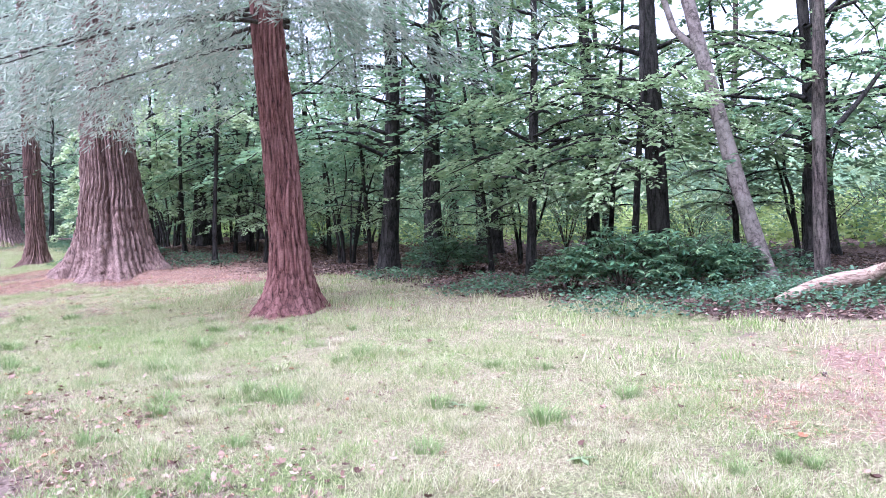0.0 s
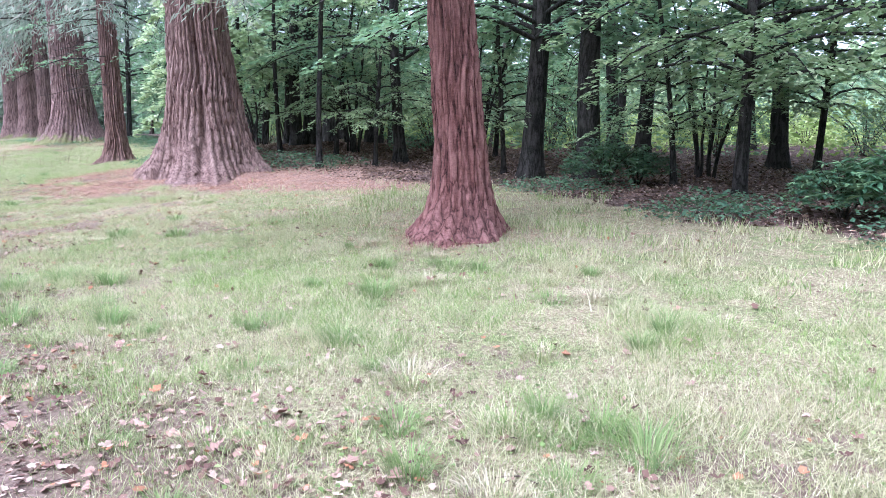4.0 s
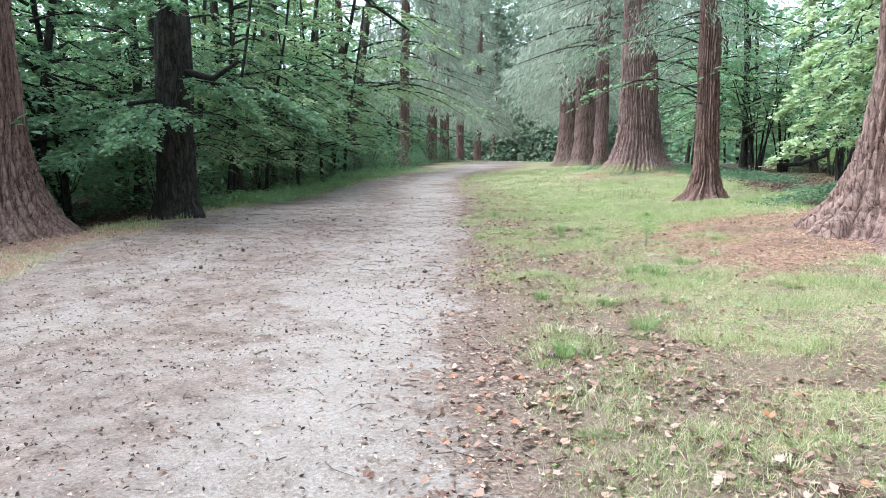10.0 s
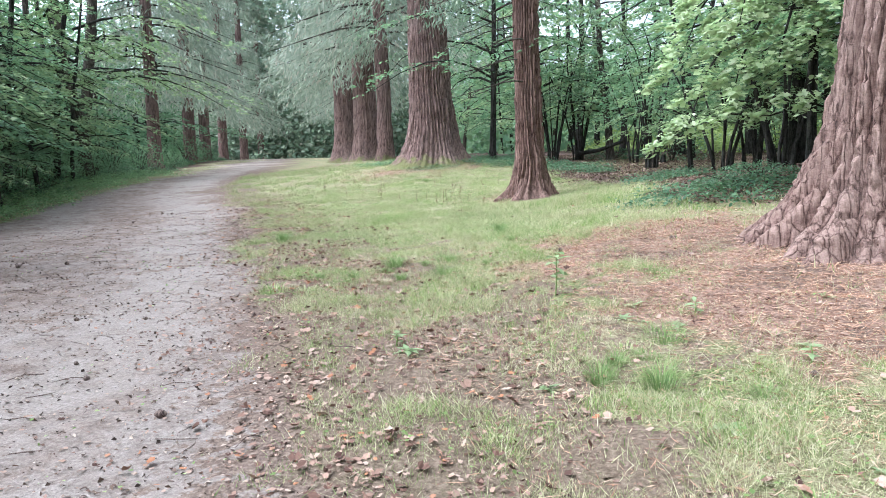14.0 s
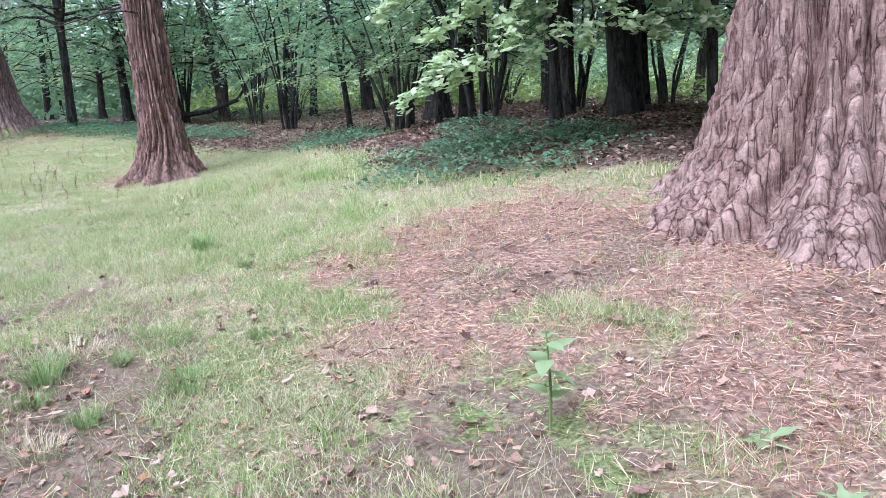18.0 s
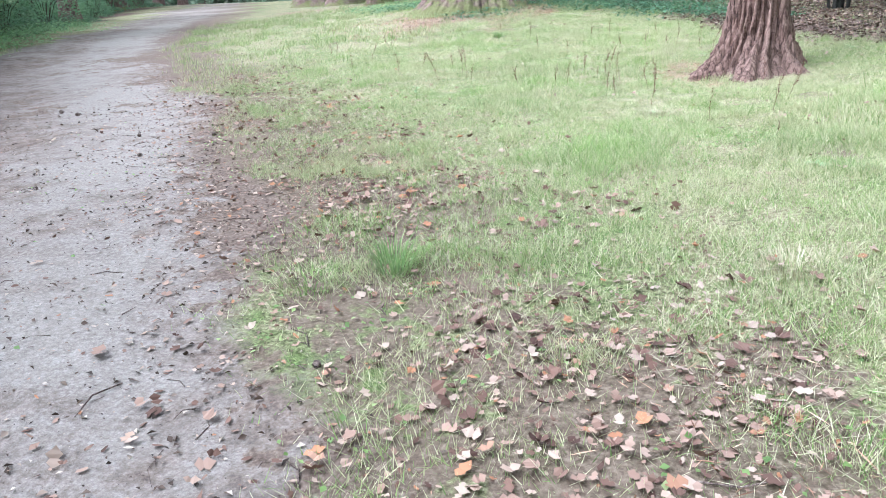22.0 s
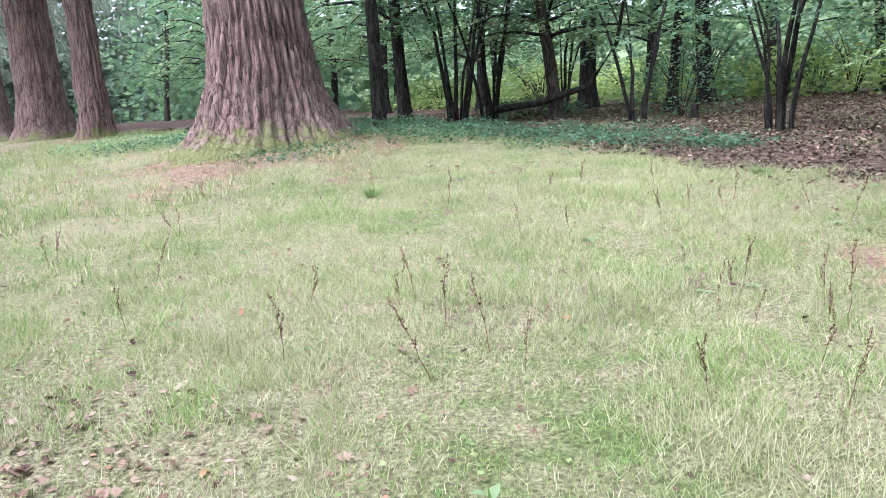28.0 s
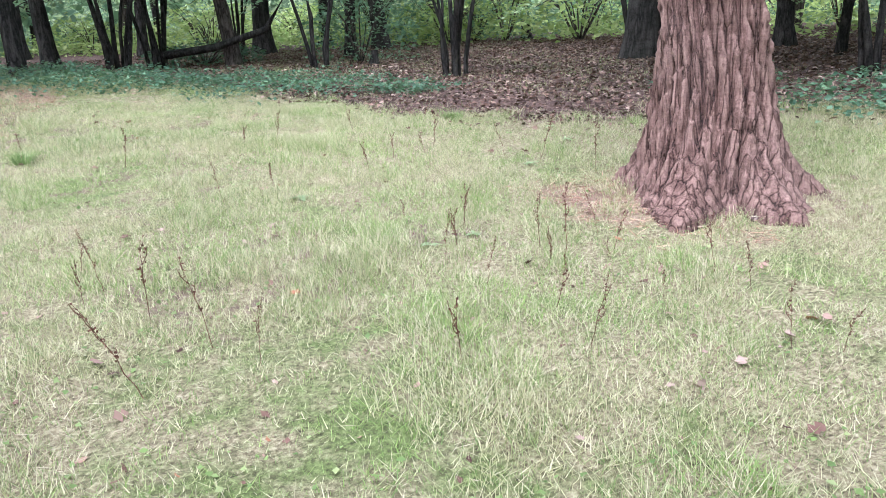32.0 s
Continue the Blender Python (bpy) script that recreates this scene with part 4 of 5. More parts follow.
def coppice(x, y, stems, height, seed, spread=.5):
    """A hazel stool: many thin dark stems from one foot."""
    r = np.random.RandomState(seed)
    thing = new("hazel_coppice")
    thing.location = (x, y, gz(x, y))
    tagged(thing, "many-stemmed dark hazel clump with thin curving stems", "shrub", "hazel clumps")
    tips = []
    for k in range(stems):
        a = k * 6.283 / stems + r.rand() * .6
        s = np.linspace(0, 1, 9)
        L = height * (.7 + .5 * r.rand())
        out = spread * (.5 + r.rand()) * L * .55
        wob = np.cumsum(r.randn(9) * .085)
        line = np.stack([.16 * np.cos(a) + np.cos(a + wob) * out * s ** 1.6 + wob * .4, .16 * np.sin(a) + np.sin(a + wob) * out * s ** 1.6, -.15 + L * s, (.03 + .035 * r.rand()) * (1 - .75 * s)], 1)
        v, f = tubes([line], 7)
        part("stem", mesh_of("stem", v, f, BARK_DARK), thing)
        tips.append(line[4:])
    part("foliage", mesh_of("foliage", *sprays(tips, 240, .6, .12, seed + 1), LEAF_BEECH), thing)


for k, (x, y, n, h) in enumerate(((-13.4, 37.3, 8, 4.5), (-18.2, 43.2, 8, 5), (-17.3, 44.0, 7, 5), (-11.0, 31.5, 6, 4), (-10.4, 35.0, 6, 4.2), (-9.8, 29.0, 6, 4.5), (-2.6, 22.0, 6, 4.5), (2.0, 19.0, 6, 4.5),
                                  (-6.0, 25.5, 7, 4.5), (-6.5, 33.5, 7, 4.5), (7.5, 16.5, 6, 4), (-14.5, 41.0, 5, 4.2), (-15.0, 46.5, 7, 5), (-7.0, 40.0, 7, 4.5), (-3.0, 36.0, 6, 4))):
    coppice(x, y, n, h, 50 + 2 * k)
# long low bough sweeping out of a clump
v, f = tubes([[(-17.2, 43.6, gz(-17.2, 43.6) + .3, .09), (-16.2, 42.9, gz(-16, 43) + .45, .08), (-15.2, 42.4, gz(-15, 42) + .8, .07), (-14.6, 42.2, gz(-14.6, 42) + 1.7, .05), (-14.4, 42.1, gz(-14.6, 42) + 3.0, .03)]], 8)
tagged(new("fallen_bough", mesh_of("fallen_bough", v, f, BARK_DARK)), "dark low bough curving up from the woodland floor", "branch")


# ---- undergrowth ----
def shrub_leaves(seed, radius, height, count, size, aspect):
    r = np.random.RandomState(seed)
    a, q = r.rand(count) * 6.283, np.sqrt(r.rand(count))
    top = height * (1 - .55 * q ** 2) * (.75 + .5 * vnoise(np.cos(a) * q * 3 + 9, np.sin(a) * q * 3 + 9, seed))
    z = top * (1 - r.rand(count) ** 1.6 * .97)
    c = np.stack([np.cos(a) * q * radius, np.sin(a) * q * radius, z], 1)
    d = np.stack([np.cos(a) + r.randn(count) * .7, np.sin(a) + r.randn(count) * .7, .1 + r.randn(count) * .35], 1)
    sz = size * (.6 + .7 * r.rand(count))
    return leaf_cloud(c, d, r.randn(count, 3) * .45 + [0, 0, 1], sz, sz * aspect)


def stem_fan(seed, radius, height, count):
    r = np.random.RandomState(seed)
    out = []
    for k in range(count):
        a = k * 2.4
        q = .4 + .5 * r.rand()
        out.append([(0, 0, -.1, .018), (np.cos(a) * radius * q * .4, np.sin(a) * radius * q * .4, height * .5, .014), (np.cos(a) * radius * q, np.sin(a) * radius * q, height * .85, .005)])
    return tubes(out, 5)


def whorls(seed, radius, height, count):
    """Shoots that each end in a star of long leaves."""
    r = np.random.RandomState(seed)
    a, q = r.rand(count) * 6.283, np.sqrt(r.rand(count))
    z = height * (1 - .6 * q ** 2) * (.35 + .65 * r.rand(count) ** .5)
    tip = np.stack([np.cos(a) * q * radius, np.sin(a) * q * radius, z], 1)
    n = 9
    t = np.tile(np.arange(n) * 6.283 / n, count) + np.repeat(r.rand(count) * 6.283, n) + r.randn(count * n) * .15
    d = np.stack([np.cos(t), np.sin(t), -.25 + r.randn(count * n) * .28], 1) + np.repeat(np.stack([np.cos(a), np.sin(a), 0 * a], 1) * .35 * q[:, None], n, 0)
    L = .13 + .08 * r.rand(count * n)
    d /= np.linalg.norm(d, axis=1, keepdims=True)
    return leaf_cloud(np.repeat(tip, n, 0) + d * L[:, None] * .5, d, r.randn(count * n, 3) * .2 + [0, 0, 1], L, L * .32, .2)


SHRUBS = {}
for key, mat, args in (("bramble", LEAF_IVY, (1.3, .5, 1300, .09, .6)), ("light", LEAF_GLADE_LIT, (1.6, 1.3, 700, .17, .55)), ("hazel", LEAF_BEECH, (1.6, 2.0, 1200, .13, .62)), ("shade", LEAF_DARK, (1.6, 2.2, 850, .17, .6)), ("rhodo", LEAF_RHODO, (1.15, 1.25, 1500, .17, .33))):
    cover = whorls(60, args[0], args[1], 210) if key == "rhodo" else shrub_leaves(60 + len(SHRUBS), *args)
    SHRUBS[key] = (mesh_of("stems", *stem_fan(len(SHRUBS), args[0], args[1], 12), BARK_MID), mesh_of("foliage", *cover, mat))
SHRUB_TEXT = {"bramble": ("bramble_bush", "low dark-green bramble on the woodland floor"), "light": ("shrub", "shrub coloured bright yellow-green as if in a lit gap"),
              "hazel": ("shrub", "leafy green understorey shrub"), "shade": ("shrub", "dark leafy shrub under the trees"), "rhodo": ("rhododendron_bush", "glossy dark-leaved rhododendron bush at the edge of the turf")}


def shrub(key, x, y, scale=1.0, turn=0.0):
    name, label = SHRUB_TEXT[key]
    ob = new(name)
    ob.location, ob.rotation_euler, ob.scale = (x, y, gz(x, y)), (0, 0, turn), (scale, scale, scale)
    tagged(ob, label, "shrub", "undergrowth")
    part("branchwork", SHRUBS[key][0], ob)
    part("foliage", SHRUBS[key][1], ob)


for x, y, s in ((2.6, 12.8, .85), (3.3, 12.5, .8), (1.9, 13.3, .6), (4.1, 12.9, .7), (-.1, 17.9, .7), (.5, 18.0, .6)):
    shrub("rhodo", x, y, s, x * 7)
for x, y, s in ((4.6, 11.6, .5), (5.8, 11.8, .6), (6.8, 11.2, .9), (3.6, 14.0, 1.0), (5.2, 14.2, 1.0), (-10.6, 26.0, .5), (-9.3, 25.5, .45), (-10.2, 27.4, .55)):
    shrub("bramble", x, y, s, x * 5)
for x, y, a, b, c in scatter(9, 5, 14, -30, 12, 8, 52, WOOD_R, 1, 1.6, 6):
    shrub(("hazel", "bramble", "hazel")[int(a * 3)], x, y, .7 + .5 * b, c * 6)
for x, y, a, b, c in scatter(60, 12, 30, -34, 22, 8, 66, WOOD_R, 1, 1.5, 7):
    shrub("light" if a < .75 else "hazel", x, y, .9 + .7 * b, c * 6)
for x, y, a, b, c in scatter(44, .3, 4, -60, -22, 16, 72, WOOD_L, -1, 1.3, 8):
    shrub("bramble" if a < .6 else "hazel", x, y, .6 + .5 * b, c * 6)
for x, y, a, b, c in scatter(44, 3, 12, -60, -20, 8, 72, WOOD_L, -1, 1.8, 9):
    if math.hypot(x + 25.2, y - 15.2) < 2.6:
        continue
    shrub("shade", x, y, 1.1 + .7 * b, c * 6)


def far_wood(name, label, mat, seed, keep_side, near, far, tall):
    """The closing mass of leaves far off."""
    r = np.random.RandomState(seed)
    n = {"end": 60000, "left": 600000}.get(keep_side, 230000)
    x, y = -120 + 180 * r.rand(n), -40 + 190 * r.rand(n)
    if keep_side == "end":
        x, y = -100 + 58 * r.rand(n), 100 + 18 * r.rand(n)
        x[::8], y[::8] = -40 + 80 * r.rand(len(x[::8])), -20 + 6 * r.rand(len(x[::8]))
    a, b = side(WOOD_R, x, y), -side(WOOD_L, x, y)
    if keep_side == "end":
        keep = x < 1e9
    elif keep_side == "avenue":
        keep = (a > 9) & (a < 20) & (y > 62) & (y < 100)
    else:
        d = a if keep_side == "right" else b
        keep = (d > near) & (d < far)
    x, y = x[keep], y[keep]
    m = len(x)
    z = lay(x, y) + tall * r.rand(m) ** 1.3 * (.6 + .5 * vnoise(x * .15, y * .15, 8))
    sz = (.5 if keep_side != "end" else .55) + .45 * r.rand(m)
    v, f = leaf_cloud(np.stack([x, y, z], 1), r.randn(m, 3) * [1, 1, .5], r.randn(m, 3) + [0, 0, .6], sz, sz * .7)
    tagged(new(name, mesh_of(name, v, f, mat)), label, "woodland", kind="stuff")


# Pale leaf colour on this side imitates the daylight beyond the wood.
far_wood("far_wood", "distant mass of foliage coloured pale green for daylight", LEAF_LIGHT, 80, "right", 33, 44, 15)
far_wood("far_wood", "distant dense dark green woodland foliage", LEAF_DARK, 81, "left", 18, 26, 23)
far_wood("far_wood", "green foliage closing the far end of the avenue", LEAF_NEEDLE, 82, "end", 0, 0, 42)
far_wood("far_wood", "green foliage behind the distant avenue redwoods", LEAF_BEECH, 83, "avenue", 0, 0, 16)


def understorey():
    """Deep green growth that fills the wood beyond the track."""
    r = np.random.RandomState(84)
    line = np.array(WOOD_L)
    n = 60000
    k = r.randint(0, len(line) - 2, n)
    t, off = r.rand(n), 5.5 + 10 * r.rand(n)
    step = line[k + 1] - line[k]
    w = np.stack([-step[:, 1], step[:, 0]], 1) / np.linalg.norm(step, axis=1, keepdims=True)
    x, y = (line[k] + step * t[:, None] + w * off[:, None]).T
    z = lay(x, y) + 8 * r.rand(n) * (.25 + .9 * vnoise(x * .35, y * .35, 43))
    keep = np.hypot(x + 25.2, y - 15.2) > 3.4
    sz = .16 + .2 * r.rand(keep.sum())
    v, f = leaf_cloud(np.stack([x, y, z], 1)[keep], r.randn(keep.sum(), 3) * [1, 1, .4], r.randn(keep.sum(), 3) * .5 + [0, 0, 1], sz, sz * .55)
    tagged(new("understorey", mesh_of("understorey", v, f, LEAF_BEECH)), "deep green growth filling the wood beyond the track", "undergrowth", kind="stuff")


understorey()


def distance():
    """A closing rise of woodland all round, far beyond the trees."""
    a = np.linspace(0, 2 * math.pi, 240, endpoint=False)
    z = np.linspace(-4, 1, 12)
    A, Z = np.meshgrid(a, z)
    top = 13 + 7 * vnoise(A * 9.55, A * 0, 40, 60) + 4 * vnoise(A * 30.56, A * 0, 41, 192)
    far = 150 + 14 * vnoise(A * 19.1, Z * 2, 42, 120)
    v = np.stack([-22 + far * np.cos(A), 30 + far * np.sin(A), np.where(Z < 0, Z, Z * top)], -1)
    m, n, l, p = nodes_of("far_woodland")
    l.new(ramp(n, l, mixed(n, l, .5, noise_at(n, l, .35, 6, .7), noise_at(n, l, 2.2, 6, .75)), ((.36, (.025, .05, .03)), (.5, (.10, .17, .085)), (.64, (.24, .33, .16)))), p.inputs["Base Color"])
    p.inputs["Roughness"].default_value = .9
    tagged(new("backdrop", mesh_of("backdrop", v.reshape(-1, 3), grid_faces(240, 12), m)), "far green woodland closing the view", "woodland", kind="structure")


distance()


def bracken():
    """Low growth deep in the wood, coloured bright for light in the gaps."""
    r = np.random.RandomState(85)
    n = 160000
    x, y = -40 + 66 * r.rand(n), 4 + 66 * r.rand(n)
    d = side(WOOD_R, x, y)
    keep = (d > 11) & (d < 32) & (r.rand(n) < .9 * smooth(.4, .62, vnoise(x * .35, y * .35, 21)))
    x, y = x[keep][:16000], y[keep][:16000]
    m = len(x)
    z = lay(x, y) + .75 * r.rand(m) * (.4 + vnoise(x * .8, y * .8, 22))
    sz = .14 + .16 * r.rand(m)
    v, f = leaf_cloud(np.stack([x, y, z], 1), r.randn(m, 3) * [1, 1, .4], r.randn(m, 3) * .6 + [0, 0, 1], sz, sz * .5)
    tagged(new("bracken", mesh_of("bracken", v, f, LEAF_GLADE_LIT)), "low growth coloured bright yellow-green for light in the gaps", "undergrowth", kind="stuff")


bracken()


# ---- turf, litter and small things on the ground ----
WALK_LINE = [(-.3, 1.2), (-2.8, 5.5), (-7.2, 9.8), (-10.7, 14.2), (-14.7, 19), (-17.5, 22.5), (-19.2, 26.5), (-17.6, 29.5)]


GRID_X, GRID_Y, GRID_STEP = -46.0, -20.0, .07
gx, gy = np.meshgrid(np.arange(GRID_X, 26, GRID_STEP), np.arange(GRID_Y, 58, GRID_STEP))
GRID = np.stack([*zones(gx, gy), side(PATH_R, gx, gy), lay(gx, gy)], -1).astype(np.float32)


def ground_at(x, y):
    """Path, needles, woodland floor, distance from the track's edge and height, read from a fine grid."""
    u = np.clip((np.asarray(x, float) - GRID_X) / GRID_STEP, 0, GRID.shape[1] - 1.001)
    v = np.clip((np.asarray(y, float) - GRID_Y) / GRID_STEP, 0, GRID.shape[0] - 1.001)
    i, j = u.astype(int), v.astype(int)
    f, g = (u - i)[..., None], (v - j)[..., None]
    q = (GRID[j, i] * (1 - f) + GRID[j, i + 1] * f) * (1 - g) + (GRID[j + 1, i] * (1 - f) + GRID[j + 1, i + 1] * f) * g
    return [q[..., k] for k in range(5)]


def strewn(n, seed, reach, keep):
    """Random places within reach of the walked line, thinned by keep(x, y, ...)."""
    r = np.random.RandomState(seed)
    line = np.array([(2.9, -4.2)] + WALK_LINE + [(-14.5, 39.0), (-11.0, 50.0)])
    step = np.diff(line, axis=0)
    long = np.hypot(step[:, 0], step[:, 1])
    n = int(n * long.sum() * 2 * reach / 1628)
    k = r.choice(len(long), n, p=long / long.sum())
    t, off = r.rand(n), reach * (2 * r.rand(n) - 1)
    across = np.stack([step[:, 1] / long, -step[:, 0] / long], 1)
    at_bend = np.concatenate([across[:1], (across[1:] + across[:-1]) / 2, across[-1:]])
    w = at_bend[k] * (1 - t)[:, None] + at_bend[k + 1] * t[:, None]
    x = line[k, 0] + step[k, 0] * t + w[:, 0] * off
    y = line[k, 1] + step[k, 1] * t + w[:, 1] * off
    d = np.abs(off)
    path, red, wood, edge, _ = ground_at(x, y)
    ok = r.rand(len(x)) < keep(x, y, d, path, red, wood, edge)
    return x[ok], y[ok], d[ok], r


def surface(x, y):
    """Height of the ground with its small unevenness."""
    path, _, _, _, z = ground_at(x, y)
    return z + (vnoise(x * 1.7, y * 1.7, 3) - .5) * .05 + (vnoise(x * 5, y * 5, 4) - .5) * .035 * (1 - path * .5) - path * .03


def blades(x, y, h, w, r, bend=.6):
    """Single upright blades, one triangle each."""
    n = len(x)
    z = surface(x, y) - .008
    a, t = r.rand(n) * 6.283, r.rand(n) * 6.283
    lean = h * bend * r.rand(n)
    b = np.stack([x, y, z], 1)
    s = np.stack([np.cos(a), np.sin(a), 0 * a], 1) * (w * .5)[:, None]
    tip = b + np.stack([np.cos(t) * lean, np.sin(t) * lean, h], 1)
    v = np.stack([b - s, b + s, tip], 1).reshape(-1, 3)
    return v, np.arange(3 * n).reshape(-1, 3)


def turf():
    def near(x, y, d, path, red, wood, edge):
        clump = .3 + .8 * vnoise(x * 1.3, y * 1.3, 11) * vnoise(x * 4.5, y * 4.5, 12) * 2 + .6 * smooth(.55, .8, vnoise(x * 3.1, y * 3.1, 25))
        trodden = smooth(11, 14, y) * smooth(23, 20.5, y)
        bare = np.maximum(smooth(.66, .84, vnoise(x * 1.9, y * 1.9, 26)) * .7, trodden * smooth(.38, .62, vnoise(x * 1.6, y * 1.6, 34)) * .88)
        return 1.45 * clump * (1 - bare) * (1 - path) ** 1.5 * (1 - red * .93) * (1 - wood * .95) * smooth(6.5, 3.2, d) * smooth(-.5, .9, edge + (vnoise(x * 2.2, y * 2.2, 27) - .4) * 2.2)
    x, y, d, r = strewn(9000000, 21, 6.5, near)
    tall = smooth(.55, .8, vnoise(x * 3.1, y * 3.1, 25))
    hi = (.032 + .04 * vnoise(x * .9, y * .9, 13) + .05 * tall) * (.4 + .9 * r.rand(len(x)) ** 1.3)
    tagged(new("short_grass", mesh_of("short_grass", *blades(x, y, hi, .0028 + .0028 * r.rand(len(x)), r, 1.6), GRASS)), "short mixed green and straw-coloured turf", "grass", kind="stuff")

    def further(x, y, d, path, red, wood, edge):
        return (.12 + .5 * vnoise(x * 1.1, y * 1.1, 14) + .7 * smooth(.5, .75, vnoise(x * 2.3, y * 2.3, 28))) * (1 - path) ** 2 * (1 - red * .95) * (1 - wood) * smooth(3.5, 6.5, d)
    x, y, d, r = strewn(1000000, 22, 17, further)
    hi = (.035 + .05 * r.rand(len(x))) * (.7 + 1.3 * smooth(.5, .75, vnoise(x * 2.3, y * 2.3, 28)))
    tagged(new("short_grass", mesh_of("short_grass", *blades(x, y, hi, .007 + .007 * r.rand(len(x)), r, 1.0), GRASS)), "short green turf further off", "grass", kind="stuff")

    def lying(x, y, d, path, red, wood, edge):
        return (.6 + smooth(11, 14, y) * smooth(23, 20.5, y)) * smooth(.45, .7, vnoise(x * .8, y * .8, 15)) * smooth(.6, 1.7, edge) * (1 - path) * (1 - red * .5) * (1 - wood) * smooth(6, 4, d)
    x, y, d, r = strewn(1300000, 23, 6, lying)
    n = len(x)
    c = np.stack([x, y, surface(x, y) + .012 + .03 * r.rand(n)], 1)
    L = .04 + .09 * r.rand(n)
    tagged(new("straw", mesh_of("straw", *leaf_cloud(c, r.randn(n, 3) * [1, 1, .22], r.randn(n, 3) * .5 + [0, 0, 1], L, .0022), STRAW)), "dry straw-coloured dead grass lying in the turf", "dead grass", kind="stuff")

    def weeds(x, y, d, path, red, wood, edge):
        return smooth(.5, .72, vnoise(x * 1.6, y * 1.6, 16)) * (1 - path * .8) * (1 - red * .8) * (1 - wood) * smooth(6, 3, d)
    x, y, d, r = strewn(160000, 24, 6, weeds)
    n = len(x)
    c = np.stack([x, y, surface(x, y) + .015 + .03 * r.rand(n)], 1)
    L = .014 + .022 * r.rand(n)
    tagged(new("clover", mesh_of("clover", *leaf_cloud(c, r.randn(n, 3) * [1, 1, .2], r.randn(n, 3) * .35 + [0, 0, 1], L, L * .8), TUFT)), "small broad-leaved weeds among the grass", "weeds", kind="stuff")


turf()


def tuft_mesh(seed, count, height, spread):
    r = np.random.RandomState(seed)
    a = r.rand(count) * 6.283
    q = spread * np.sqrt(r.rand(count)) * .5
    h = height * (.5 + .6 * r.rand(count))
    out = h * (.35 + 1.1 * r.rand(count))
    b = np.stack([np.cos(a) * q, np.sin(a) * q, np.full(count, -.02)], 1)
    m = b + np.stack([np.cos(a) * out * .35, np.sin(a) * out * .35, h * .65], 1)
    t = b + np.stack([np.cos(a) * out, np.sin(a) * out, h * (1 - .25 * r.rand(count))], 1)
    s = np.stack([-np.sin(a), np.cos(a), 0 * a], 1) * (.0018 + .0016 * r.rand(count))[:, None]
    v = np.stack([b - s, b + s, m - s * .8, m + s * .8, t], 1).reshape(-1, 3)
    k = np.arange(count)[:, None] * 5
    return v, np.concatenate([k + [0, 1, 3], k + [0, 3, 2], k + [2, 3, 4]], 1).reshape(-1, 3)


TUFTS = [mesh_of("grass_tuft", *tuft_mesh(s, 190, h, sp), m) for s, h, sp, m in ((1, .11, .3, TUFT), (2, .16, .26, TUFT), (3, .10, .36, GRASS), (4, .18, .18, TUFT), (5, .10, .36, STRAW))]
TUFT_TEXT = ("dense green tuft of long grass", "tall green tuft of long grass", "low mixed tuft of grass", "upright green tuft of long grass", "bleached tussock of dead grass")
x, y, d, r = strewn(7000, 31, 6.5, lambda x, y, d, path, red, wood, edge: (1 - .96 * smooth(21, 24, y)) * smooth(.36, .66, vnoise(x * .9, y * .9, 17)) * (1 - path) ** 2 * (1 - red) ** 3 * (1 - wood) * smooth(6.5, 2, d))
for k, (a, b) in enumerate(zip(x[:300], y[:300])):
    kind = int(r.rand() * 5)
    ob = new("grass_tuft", TUFTS[kind])
    s = .45 + .65 * r.rand() ** 1.5
    ob.location, ob.rotation_euler, ob.scale = (a, b, float(surface(np.array([a]), np.array([b]))[0])), (0, 0, r.rand() * 6.283), (s, s, s)
    tagged(ob, TUFT_TEXT[kind], "grass tuft", "grass tufts")


